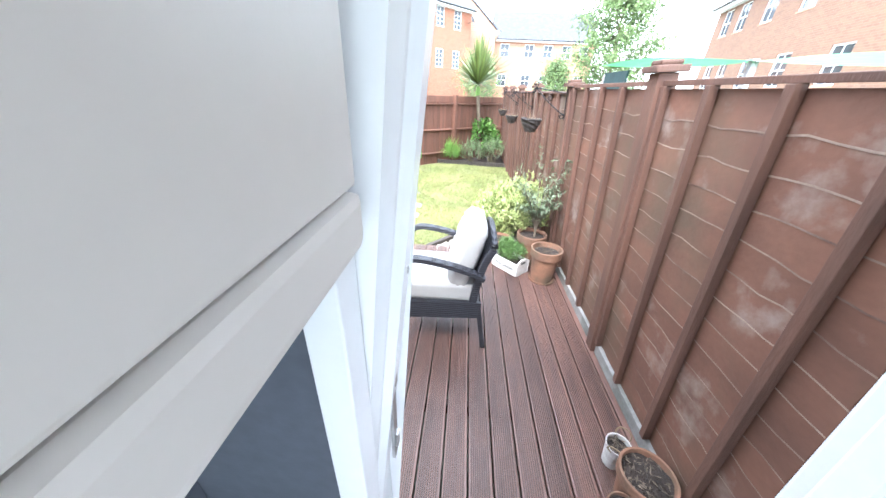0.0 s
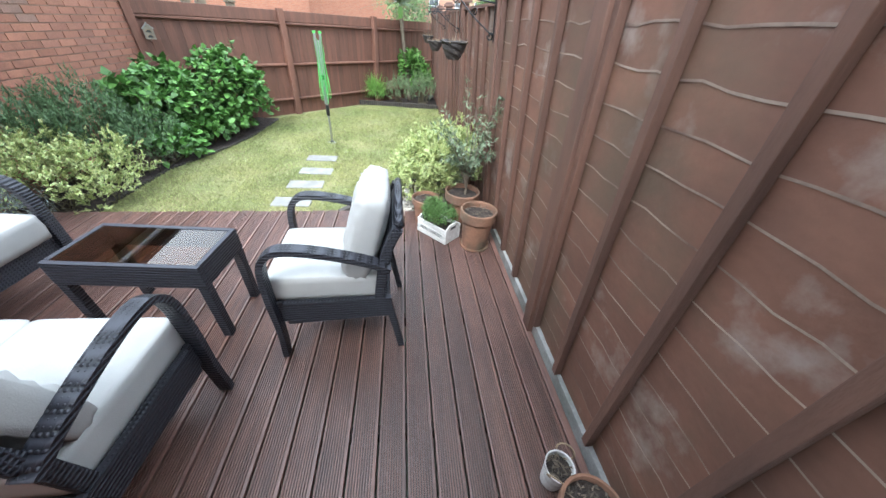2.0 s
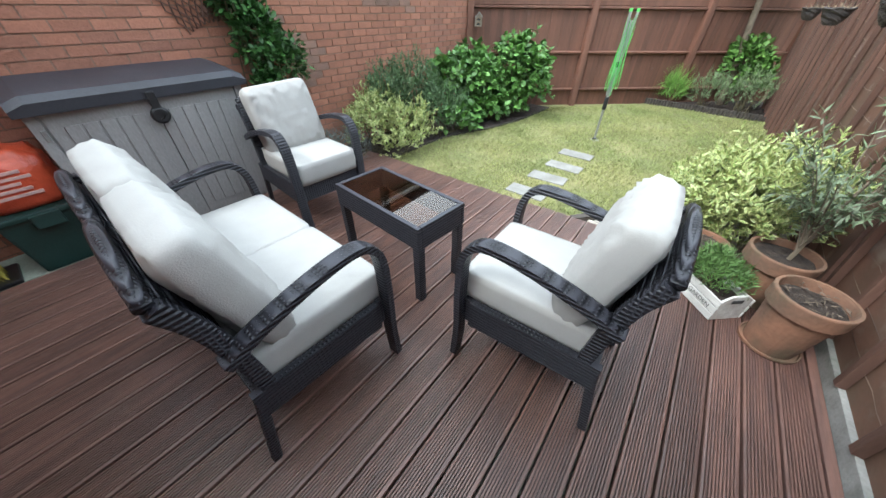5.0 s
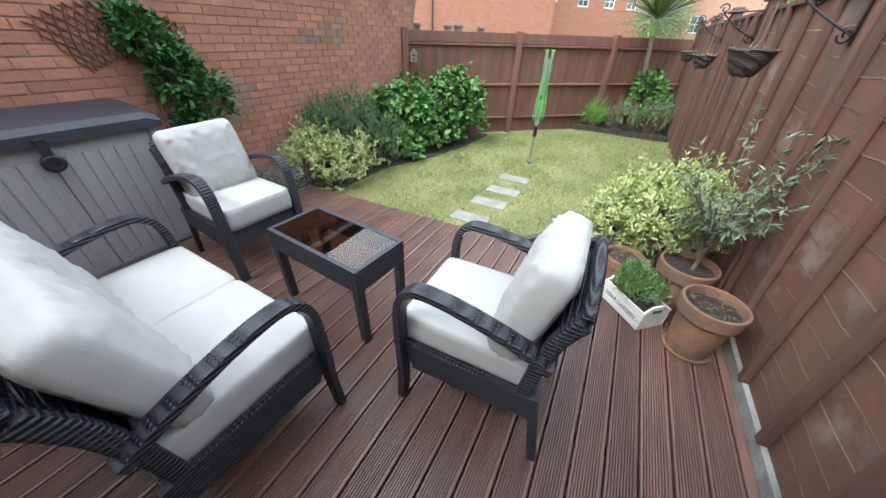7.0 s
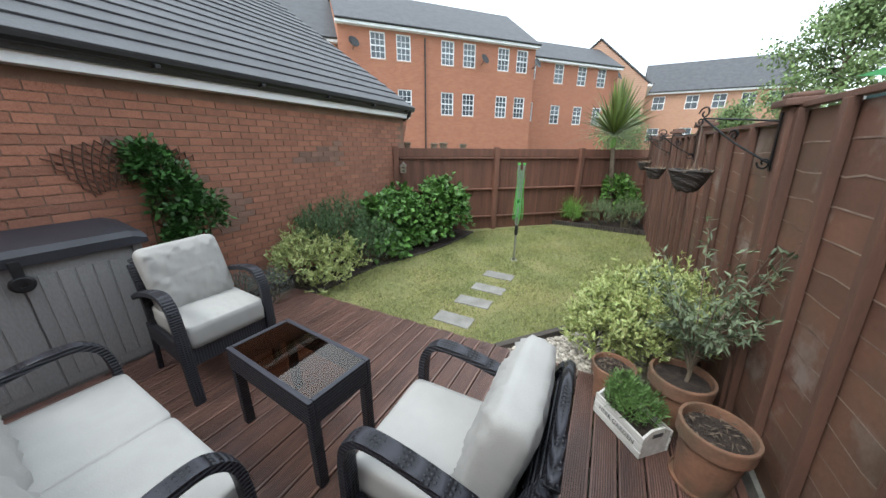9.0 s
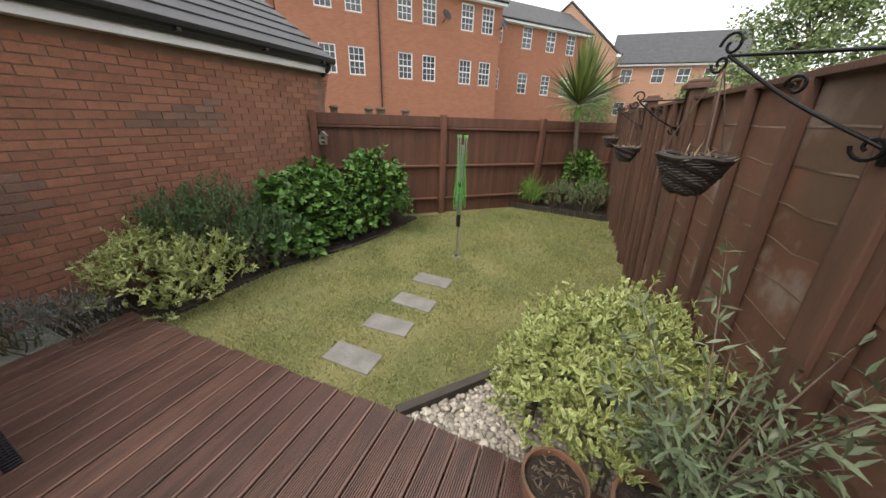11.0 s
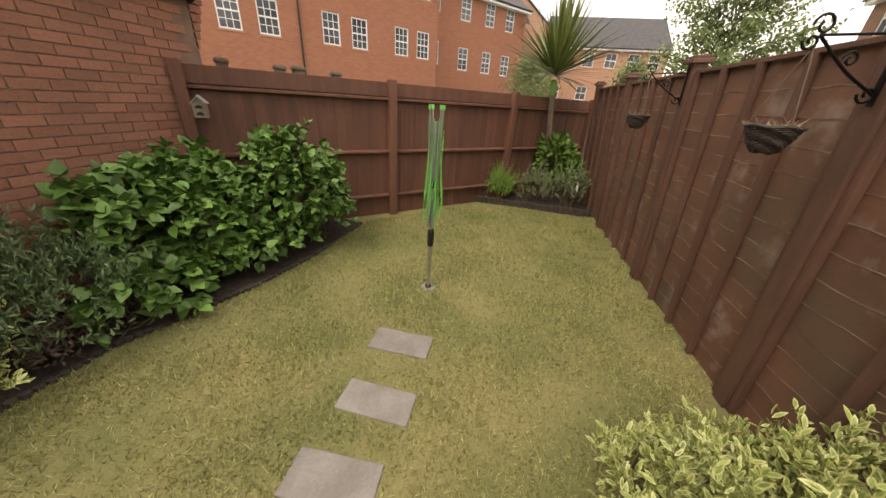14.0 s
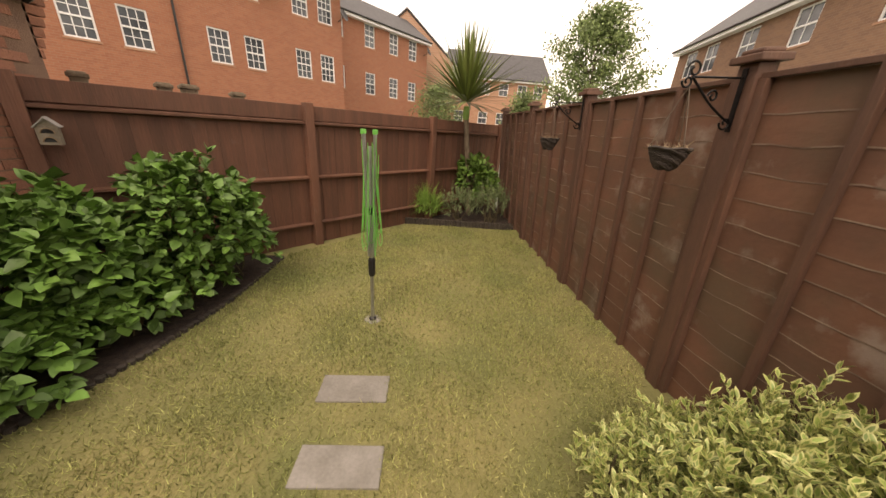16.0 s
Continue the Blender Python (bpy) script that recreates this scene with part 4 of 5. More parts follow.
    part("fascia_board", boxed((DECK_X0, 3.79, -0.2), (DECK_X0 + 0.6, 3.815, -0.03), 0.003), M_DECK, th)
    bm = bmesh.new()
    for y in (1.06, 1.7, 2.45, 3.2, 3.72):
        box(bm, (DECK_X0 + 0.02, y, -0.12), (DECK_X1, y + 0.045, -0.031))
    part("joist", bm, M_SLEEPER, th)["kind"] = "stuff"


deck()
tagged(part("deck_void", boxed((DECK_X0, 0.5, -0.2), (DECK_X1 + 0.01, 3.78, -0.121)), M_SOIL), "dark ground under the deck", "soil", kind="structure")

# ---- slabs, edging, gravel ----
for i, (x, y) in enumerate(((-0.80, 4.24), (-0.765, 4.70), (-0.725, 5.12), (-0.74, 5.60))):
    bm = boxed((-0.21, -0.105, -0.05), (0.21, 0.105, 0.0), 0.008)
    for v in bm.verts:
        v.co.x += 0.012 * noise.noise(v.co * 9 + Vector((i, 0, 0)))
        v.co.y += 0.010 * noise.noise(v.co * 9 + Vector((0, i, 5)))
    s = part("stepping_stone", bm, M_SLAB)
    s.matrix_basis = pose(x, y, LAWN_Z + 0.010, 0, 0, 2.5 * math.sin(i * 2))
    tagged(s, "pale grey stone slab set flush in the lawn", "stepping stone", "stepping stones")


def edging(a, b, h, label):
    a, b = Vector((*a, 0)), Vector((*b, 0))
    ang = math.degrees(math.atan2(b.y - a.y, b.x - a.x))
    ob = part("edging", boxed((0, -0.03, -0.16), ((b - a).length, 0.03, h), 0.006), M_SLEEPER)
    ob.matrix_basis = pose(a.x, a.y, 0, 0, 0, ang)
    return tagged(ob, label, "edging", kind="structure")


edging((-0.23, 3.935), (0.47, 4.76), -0.015, "dark weathered timber edging of the gravel")
edging((0.47, 4.76), (1.32, 4.95), -0.015, "dark weathered timber edging of the gravel")


def log_roll(name, pts, spacing, h, label):
    th = empty(name, pose(0, 0, 0), label, "edging", kind="structure")
    me = to_mesh("log", lathe(bmesh.new(), [(0.024, -0.1), (0.024, h - 0.004), (0.018, h)], 8), M_SLEEPER)
    rs = random.Random(2)
    for a, b in zip(pts, pts[1:]):
        a, b = Vector(a), Vector(b)
        n = int((b - a).length / spacing)
        for i in range(n):
            p = a.lerp(b, i / n)
            shared("log", me, th, pose(p.x, p.y, LAWN_Z + rs.uniform(-0.008, 0.004)))
    return th


log_roll("log_edging", [(-0.98, 9.27, 0), (1.27, 9.10, 0)], 0.05, 0.11, "low dark log-roll edging of the corner bed")
log_roll("log_edging", [(x, y, 0) for x, y in BED_EDGE], 0.05, 0.030, "low dark log edging of the wall bed")


def gravel():
    rs = np.random.RandomState(8)
    base = bmesh.new()
    bmesh.ops.create_icosphere(base, subdivisions=1, radius=1)
    bv = np.array([v.co[:] for v in base.verts])
    bf = np.array([[v.index for v in f.verts] for f in base.faces])
    base.free()
    n = 5200
    x, y = rs.uniform(-0.25, 1.32, n), rs.uniform(3.75, 4.95, n)
    keep = (y < 3.93 + (x + 0.23) * 1.18 - 0.05) & (y < 4.72 + (x - 0.47) * 0.22)
    x, y = x[keep], y[keep]
    n = len(x)
    r = 0.010 + 0.016 * rs.rand(n) ** 1.5
    sc = np.stack([r * (0.8 + 0.6 * rs.rand(n)), r * (0.8 + 0.6 * rs.rand(n)), r * (0.5 + 0.3 * rs.rand(n))], 1)
    an = rs.rand(n) * 6.28
    v = bv[None] * sc[:, None]
    v[..., 0], v[..., 1] = v[..., 0] * np.cos(an)[:, None] - v[..., 1] * np.sin(an)[:, None], v[..., 0] * np.sin(an)[:, None] + v[..., 1] * np.cos(an)[:, None]
    v += np.stack([x, y, np.full(n, -0.075) + 0.012 * rs.rand(n)], 1)[:, None]
    f = bf[None] + (np.arange(n) * len(bv))[:, None, None]
    ob = new("gravel", mesh_np("gravel", v.reshape(-1, 3), f.reshape(-1, 3), M_PEBBLE, True))
    tagged(ob, "loose pale rounded pebbles behind a timber edging", "gravel", kind="stuff")
    bm = bmesh.new()
    vs = [bm.verts.new(c) for c in ((-0.22, 3.78, -0.083), (1.33, 3.78, -0.083), (1.33, 4.93, -0.083), (0.47, 4.73, -0.083), (-0.22, 3.92, -0.083))]
    lo = [bm.verts.new((v.co.x, v.co.y, -0.2)) for v in vs]
    bm.faces.new(vs)
    bm.faces.new(lo[::-1])
    for i in range(5):
        bm.faces.new((lo[i], lo[(i + 1) % 5], vs[(i + 1) % 5], vs[i]))
    tagged(part("gravel_bed", bm, M_PEBBLE), "sandy bed under the pebbles", "ground", kind="structure")


gravel()


# ---- wicker seating ----
def arm_band(bm, x, depth, z):
    """One leg and arm in a single bent band: up the front, over, and down to the back joint."""
    f, b = depth / 2, -depth / 2
    pts = [(x, f + 0.015, 0.0), (x, f + 0.002, 0.22), (x, f + 0.006, 0.46), (x, f - 0.004, z - 0.11), (x, f - 0.05, z - 0.025), (x, f - 0.13, z), (x, 0.02, z - 0.022), (x, b + 0.14, z - 0.075), (x, b + 0.02, z - 0.128)]
    return sweep(bm, curve(pts, 5), band(0.036, 0.064), up=(1, 0, 0))


def seat_unit(name, width, depth, label, category, seats):
    """Wicker chair or sofa that faces local +y, standing at the origin."""
    th = empty(name, pose(0, 0, 0), label, category, "wicker garden set")
    hw, hd, arm_z, seat_z = width / 2, depth / 2, 0.765, 0.415
    for s in (-1, 1):
        part("arm", arm_band(bmesh.new(), s * hw, depth, arm_z), M_WICKER, th)
        leg = [(s * (hw - 0.01), -hd - 0.03, 0), (s * (hw - 0.012), -hd + 0.005, 0.2), (s * (hw - 0.012), -hd + 0.045, 0.42)]
        part("leg", sweep(bmesh.new(), curve(leg, 5), band(0.032, 0.036), up=(0, 1, 0)), M_WICKER, th)
    part("front_apron", boxed((-hw + 0.01, hd - 0.045, 0.265), (hw - 0.01, hd - 0.01, seat_z), 0.008), M_WICKER, th)
    part("back_apron", boxed((-hw + 0.02, -hd + 0.03, 0.285), (hw - 0.02, -hd + 0.055, seat_z), 0.008), M_WICKER, th)
    for s in (-1, 1):
        bm = bmesh.new()
        side = [(-hd + 0.02, 0.29), (hd - 0.048, 0.26), (hd - 0.048, seat_z), (-hd + 0.02, seat_z + 0.01)]
        rings = [[bm.verts.new((s * (hw - 0.012) + k * 0.016, y, z)) for y, z in side] for k in (-1, 1)]
        bm.faces.new(rings[0][::-1])
        bm.faces.new(rings[1])
        for q in range(4):
            bm.faces.new((rings[0][q], rings[0][(q + 1) % 4], rings[1][(q + 1) % 4], rings[1][q]))
        bmesh.ops.recalc_face_normals(bm, faces=bm.faces)
        part("side_apron", bm, M_WICKER, th)
    part("seat_deck", boxed((-hw + 0.03, -hd + 0.06, 0.36), (hw - 0.03, hd - 0.05, 0.39), 0.004), M_WICKER, th)

    # backrest: bent frame round a close weave, its top scalloped over each seat
    y0, y1, z0, z1 = -hd + 0.085, -hd - 0.002, 0.40, 0.860 if seats == 1 else 0.895

    def at(u, v):
        bow = 0.022 * math.sin(math.pi * v)
        roll = 0.022 * max(0.0, v - 0.8) / 0.2
        arch = 0.048 * abs(math.sin(seats * math.pi * (u + 1) / 2)) ** 0.8 * max(0.0, v - 0.55) / 0.45
        return Vector((u * (hw - 0.018) * (1 - 0.03 * v), y0 + (y1 - y0) * v + bow * 0.6 - roll, z0 + (z1 - z0) * v + arch))

    for u in (-1, 1):
        part("back_post", sweep(bmesh.new(), curve([at(u, i / 7) for i in range(8)], 2), band(0.040, 0.052), up=(0, 1, 0)), M_WICKER, th)
    n = 12 * seats
    rail = [at(-1 + 2 * i / n, 1.0) + Vector((0, -0.006, 0.012)) for i in range(n + 1)]
    part("top_rail", sweep(bmesh.new(), curve(rail, 2), ring(0.024, 0.022, 10), up=(0, 1, 0)), M_WICKER, th, "rolled wicker top rail", True)
    part("back_rail", sweep(bmesh.new(), [at(-0.97, 0.04), at(0.97, 0.04)], band(0.05, 0.03), up=(0, 1, 0)), M_WICKER, th)
    bm = bmesh.new()
    nx, nz = int(width / 0.024), 26
    for i in range(1, nx):
        u = -0.95 + 1.9 * i / nx
        sweep(bm, [at(u, 0.05 + 0.93 * v / 7) for v in range(8)], band(0.021, 0.005), up=(0, 1, 0))
    for j in range(1, nz):
        sweep(bm, [at(-0.96 + 1.92 * i / (8 * seats), 0.05 + 0.93 * j / nz) + Vector((0, 0.003 * (-1) ** j, 0)) for i in range(8 * seats + 1)], band(0.005, 0.0165), up=(0, 0, 1))
    part("woven_back", bm, M_WICKER, th, "close woven cane")["kind"] = "stuff"
    cw = (width - 0.075) / seats
    for k in range(seats):
        x = -width / 2 + 0.0375 + cw * (k + 0.5)
        m = pose(x, 0.040, 0.478)
        part("seat_cushion", cushion(bmesh.new(), cw * 1.0, depth - 0.045, 0.165, m, 3 + k, 0.10, 0.004, 10), M_CUSHION, th, "off-white padded seat cushion", True)
        m = pose(x, -hd + 0.140, 0.750 if seats == 1 else 0.768, 90 + 16, 2.0 * (-1) ** k, 0)
        part("back_cushion", cushion(bmesh.new(), cw * 0.985, 0.480 if seats == 1 else 0.505, 0.195, m, 7 + k, 0.58, 0.016, 6), M_CUSHION, th, "off-white stuffed back cushion", True)
    return th


CHAIR = seat_unit("armchair", 0.555, 0.63, "black wicker garden armchair with off-white cushions", "armchair", 1)
CHAIR.matrix_basis = pose(0.070, 2.475, 0, 0, 0, 91.5)
copy_thing(CHAIR, pose(-2.10, 2.63, 0, 0, 0, -93))
SOFA = seat_unit("sofa", 1.15, 0.62, "black wicker two-seat garden sofa with off-white cushions", "sofa", 2)
SOFA.matrix_basis = pose(-1.09, 1.68, 0, 0, 0, -1.5)


def coffee_table():
    th = empty("coffee_table", pose(-0.985, 2.55, 0, 0, 0, -4.5), "black wicker coffee table with a smoked glass top", "table", "wicker garden set")
    hx, hy, z = 0.385, 0.195, 0.55
    for sx in (-1, 1):
        for sy in (-1, 1):
            part("leg", boxed((sx * (hx - 0.027) - 0.025, sy * (hy - 0.027) - 0.025, 0), (sx * (hx - 0.027) + 0.025, sy * (hy - 0.027) + 0.025, z - 0.145), 0.006), M_WICKER, th)
    for lo, hi in (((-hx, -hy, z - 0.145), (hx, -hy + 0.03, z)), ((-hx, hy - 0.03, z - 0.145), (hx, hy, z)), ((-hx, -hy + 0.03, z - 0.145), (-hx + 0.03, hy - 0.03, z)), ((hx - 0.03, -hy + 0.03, z - 0.145), (hx, hy - 0.03, z))):
        part("apron", boxed(lo, hi, 0.007), M_WICKER, th)
    g = part("glass_top", boxed((-hx + 0.03, -hy + 0.03, z - 0.010), (hx - 0.03, hy - 0.03, z - 0.004)), M_SMOKED, th, "brown smoked glass")
    g.visible_shadow = False


coffee_table()


# ---- storage beside the wall ----
def storage_box():
    th = empty("storage_box", pose(0, 0, 0), "grey resin garden storage box with a dark lid and hasp", "storage box")
    x0, x1, y0, y1, top = -3.27, -2.74, 1.36, 2.56, 0.99
    bm = boxed((x0, y0, -0.03), (x1, y1, top - 0.02), 0.012)
    body = part("body", bm, M_BOX, th)
    for a, b in ((y0 + 0.06, (y0 + y1) / 2 - 0.004), ((y0 + y1) / 2 + 0.004, y1 - 0.06)):
        d = part("door", boxed((x1, a, 0.03), (x1 + 0.018, b, top - 0.05), 0.005), M_BOX, th)
        n = 5
        for i in range(n):
            w = (b - a - 0.12) / n
            part("door_plank", boxed((x1 + 0.016, a + 0.06 + i * w + 0.006, 0.10), (x1 + 0.026, a + 0.06 + (i + 1) * w - 0.006, top - 0.13), 0.004), M_BOX, d)
    for y in (y0 + 0.02, y1 - 0.02):
        part("corner_trim", boxed((x1 - 0.002, y - 0.028, -0.03), (x1 + 0.022, y + 0.028, top - 0.02), 0.006), M_BOX, th)
    bm = bmesh.new()
    pts = [(x1 + 0.07, top - 0.045), (x1 + 0.075, top + 0.02), (x1 + 0.02, top + 0.055), (x0 + 0.06, top + 0.10), (x0 - 0.01, top + 0.09), (x0 - 0.01, top - 0.02)]
    rings = []
    for y in (y0 - 0.04, y0 + 0.04, y1 - 0.04, y1 + 0.04):
        drop = 0.03 if y in (y0 - 0.04, y1 + 0.04) else 0
        rings.append([bm.verts.new((a, y, b - drop * (b > top))) for a, b in pts])
    for r0, r1 in zip(rings, rings[1:]):
        for j in range(len(pts)):
            bm.faces.new((r0[j], r0[(j + 1) % len(pts)], r1[(j + 1) % len(pts)], r1[j]))
    bm.faces.new(rings[0][::-1])
    bm.faces.new(rings[-1])
    part("lid", bm, M_LID, th, "dark charcoal resin lid")
    bm = boxed((x1 + 0.07, 1.935, top - 0.12), (x1 + 0.088, 1.985, top + 0.0), 0.006)
    lathe(bm, [(0.055, 0.0), (0.055, 0.015), (0.042, 0.022), (0.022, 0.022), (0.022, 0.012)], 20, pose(x1 + 0.068, 1.96, top - 0.15, 0, 90, 0))
    part("hasp", bm, M_BLACK, th, "black plastic hasp")
    for y in (y0 + 0.035, y1 - 0.035):
        part("hinge", boxed((x1 + 0.02, y - 0.012, top - 0.2), (x1 + 0.03, y + 0.012, top - 0.13), 0.003), M_METAL, th)


storage_box()


def tub():
    th = empty("plastic_tub", pose(0, 0, 0), "dark green plastic storage tub with a lid", "tub")
    bm = boxed((-3.25, 0.92, -0.03), (-2.83, 1.34, 0.36), 0.02)
    for v in bm.verts:
        if v.co.z < 0.1:
            v.co.x = -3.04 + (v.co.x + 3.04) * 0.88
            v.co.y = 1.13 + (v.co.y - 1.13) * 0.9
    part("body", bm, M_TUBGREEN, th)
    part("lid", boxed((-3.28, 0.89, 0.362), (-2.80, 1.37, 0.40), 0.012), M_TUBGREEN, th)
    part("clip", boxed((-2.825, 1.07, 0.29), (-2.79, 1.21, 0.385), 0.008), M_TUBGREEN, th)


tub()


def bag():
    th = empty("plastic_sack", pose(-3.03, 1.12, 0.402), "crumpled shiny orange-red plastic sack on the tub", "bag")
    bm = bmesh.new()
    bmesh.ops.create_icosphere(bm, subdivisions=4, radius=1)
    for v in bm.verts:
        c = v.co.copy()
        q = Vector([math.copysign(abs(a) ** 0.55, a) for a in c])
        w = 0.07 * noise.noise(c * 2.3) + 0.05 * noise.noise(c * 6)
        v.co = Vector((q.x * 0.20, q.y * 0.22, (q.z + 0.86) * 0.19)) * (1 + w)
        v.co.z = max(v.co.z, 0.0)
    part("sack", bm, M_ORANGE, th, smooth=True)
    for k in range(5):
        part("print_bar", boxed((0.190, -0.13 + 0.02 * (k % 2), 0.10 + k * 0.035), (0.212, 0.10 - 0.03 * (k % 3), 0.118 + k * 0.035), 0.002), M_PRINT, th, "pale faded print")


bag()


def broom():
    th = empty("broom", pose(-2.99, 0.66, -0.03), "yard broom head with yellow bristles against the wall", "broom")
    rs = np.random.RandomState(4)
    n = 420
    p = np.stack([rs.uniform(-0.09, 0.09, n), rs.uniform(-0.12, 0.12, n), np.zeros(n)], 1)
    al = np.stack([-p[:, 0] * 0.5, -p[:, 1] * 0.5, np.ones(n)], 1)
    v, f = leaves(rs, p, al, rs.normal(size=(n, 3)), np.full(n, 0.24), np.full(n, 0.006), "blade", 0)
    ob = new("bristles", mesh_np("bristles", v, f, M_BROOM))
    ob.parent = th
    part("head", boxed((-0.06, -0.14, 0.20), (0.06, 0.14, 0.25), 0.01), M_BLACK, th)
    part("tray", boxed((-0.14, -0.17, 0.0), (0.14, 0.17, 0.03), 0.01), M_BLACK, th)


broom()


# ---- pots ----
def pot(name, x, y, r, h, label, soil=True, saucer=False, z=0.0, tilt=0):
    th = empty(name, pose(x, y, z, tilt), label, "plant pot", "terracotta pots")
    prof = [(r * 0.68, 0.006), (r * 0.70, 0.0), (r * 0.88, h * 0.74), (r * 0.90, h * 0.76), (r, h * 0.77), (r * 1.02, h * 0.98), (r * 1.0, h), (r * 0.92, h), (r * 0.90, h * 0.97), (r * 0.86, h * 0.72), (0.01, h * 0.70)]
    part("pot", lathe(bmesh.new(), [(a, b + (0.012 if saucer else 0)) for a, b in prof], 36), M_TERRA, th, smooth=False)
    if soil:
        bm = bmesh.new()
        lathe(bm, [(r * 0.885, h * 0.80), (r * 0.885, h * 0.885), (r * 0.6, h * 0.90), (r * 0.3, h * 0.895), (0.005, h * 0.90)], 24)
        for v in bm.verts:
            v.co.z += 0.012 * noise.noise(v.co * 40)
        part("soil", bm, M_SOIL, th)
    if saucer:
        part("saucer", lathe(bmesh.new(), [(r * 0.80, 0.0), (r * 0.86, 0.010), (r * 0.86, 0.024), (r * 0.82, 0.024), (r * 0.80, 0.012), (0.01, 0.010)], 32), M_TERRA, th)
    return th


def litter(parent, r, z, n, seed):
    """Dry leaves and twigs lying on a pot's soil."""
    rs = np.random.RandomState(seed)
    a, q = rs.rand(n) * 6.28, r * np.sqrt(rs.rand(n))
    p = np.stack([q * np.cos(a), q * np.sin(a), np.full(n, z) + 0.012 * rs.rand(n)], 1)
    al = np.stack([rs.normal(size=n), rs.normal(size=n), 0.2 * rs.normal(size=n)], 1)
    v, f = leaves(rs, p, al, np.tile([0, 0, 1.0], (n, 1)), 0.02 + 0.03 * rs.rand(n), 0.005 + 0.006 * rs.rand(n), "lance", 0.1)
    ob = new("litter", mesh_np("litter", v, f, M_LITTER))
    ob.parent = parent
    ob["kind"] = "stuff"


P1 = pot("flower_pot", 1.095, 3.29, 0.158, 0.365, "terracotta pot of bare soil on a saucer", saucer=True)
litter(P1, 0.13, 0.345, 70, 1)
P2 = pot("flower_pot", 1.01, 3.67, 0.166, 0.37, "terracotta pot holding a small olive tree")
P3 = pot("flower_pot", 0.66, 3.72, 0.135, 0.27, "terracotta pot beside the gravel with a dried plant")
litter(P3, 0.10, 0.25, 60, 2)
P4 = pot("flower_pot", 1.14, 1.255, 0.125, 0.24, "terracotta pot of dry leaf litter by the door")
litter(P4, 0.10, 0.21, 120, 3)
P5 = pot("flower_pot", 1.00, 1.13, 0.075, 0.17, "low dark pot beside the doorway", soil=True)


def bucket():
    th = empty("small_bucket", pose(1.105, 1.435, 0), "small whitewashed bucket planter with ring handles", "bucket")
    r, h = 0.062, 0.15
    part("bucket", lathe(bmesh.new(), [(r * 0.75, 0), (r, h), (r * 1.06, h + 0.006), (r * 0.96, h + 0.004), (r * 0.9, h * 0.86), (0.005, h * 0.86)], 24), M_CRATE, th)
    part("soil", lathe(bmesh.new(), [(r * 0.88, h * 0.82), (r * 0.88, h * 0.88), (0.005, h * 0.89)], 18), M_SOIL, th)
    for s in (0, 180):
        pts = [(r * 1.0 + 0.004 + 0.012 * math.sin(a), 0.038 * math.cos(a), h + 0.018 + 0.036 * math.sin(a)) for a in [i * math.pi / 8 - 0.6 for i in range(14)]]
        bm = sweep(bmesh.new(), pts, ring(0.004, n=6))
        bmesh.ops.rotate(bm, verts=bm.verts, matrix=Matrix.Rotation(radians(s + 50), 3, "Z"))
        part("handle", bm, M_ROPE, th)
    litter(th, 0.05, h * 0.9, 40, 5)


bucket()


def crate():
    th = empty("planter_crate", pose(0.775, 3.475, 0.0, 0, 0, -47), "whitewashed wooden crate planter with dark lettering", "planter")
    L, W, H = 0.36, 0.20, 0.155
    for k in range(3):
        for s in (-1, 1):
            z = 0.006 + k * 0.052
            part("slat", boxed((-L / 2, s * (W / 2) - 0.006, z), (L / 2, s * (W / 2) + 0.006, z + 0.044), 0.003), M_CRATE, th)
    for s in (-1, 1):
        bm = bmesh.new()
        a, b = s * (L / 2 - 0.012) - 0.006, s * (L / 2 - 0.012) + 0.006
        prof = [(-W / 2 + 0.007, 0.0), (W / 2 - 0.007, 0.0), (W / 2 - 0.007, H), (W * 0.22, H + 0.035), (-W * 0.22, H + 0.035), (-W / 2 + 0.007, H)]
        r0 = [bm.verts.new((a, y, z)) for y, z in prof]
        r1 = [bm.verts.new((b, y, z)) for y, z in prof]
        bm.faces.new(r0[::-1])
        bm.faces.new(r1)
        for j in range(6):
            bm.faces.new((r0[j], r0[(j + 1) % 6], r1[(j + 1) % 6], r1[j]))
        e = part("end_board", bm, M_CRATE, th)
        part("grip", boxed((b - 0.001 if s > 0 else a - 0.003, -0.035, H - 0.02), (b + 0.003 if s > 0 else a + 0.001, 0.035, H + 0.005), 0.001), M_INK, e)
    part("soil", boxed((-L / 2 + 0.02, -W / 2 + 0.008, 0.004), (L / 2 - 0.02, W / 2 - 0.008, 0.12), 0.01), M_SOIL, th)
    cu = bpy.data.curves.new("lettering", "FONT")
    cu.body, cu.size, cu.extrude, cu.align_x = "HERB GARDEN", 0.040, 0.0006, "CENTER"
    t = new("lettering", cu)
    bpy.context.view_layer.update()
    me = bpy.data.meshes.new_from_object(t.evaluated_get(bpy.context.evaluated_depsgraph_get()))
    bpy.data.objects.remove(t)
    me.materials.clear()
    me.materials.append(M_INK)
    ob = new("lettering", me)
    ob.parent = th
    ob.matrix_basis = pose(0, -W / 2 - 0.0075, 0.066, 90, 0, 0)
    return th


CRATE = crate()

# ---- plants ----
shrub("herb_plant", [(0.775, 3.475, 0.20, 0.15, 0.13, 0.10), (0.72, 3.53, 0.24, 0.09, 0.09, 0.09)], 2600, 0.045, 0.006, "lance", M_FEATHER, "bright green feathery herbs in the crate", "herb", 11, 0.12, 16, 0.6)


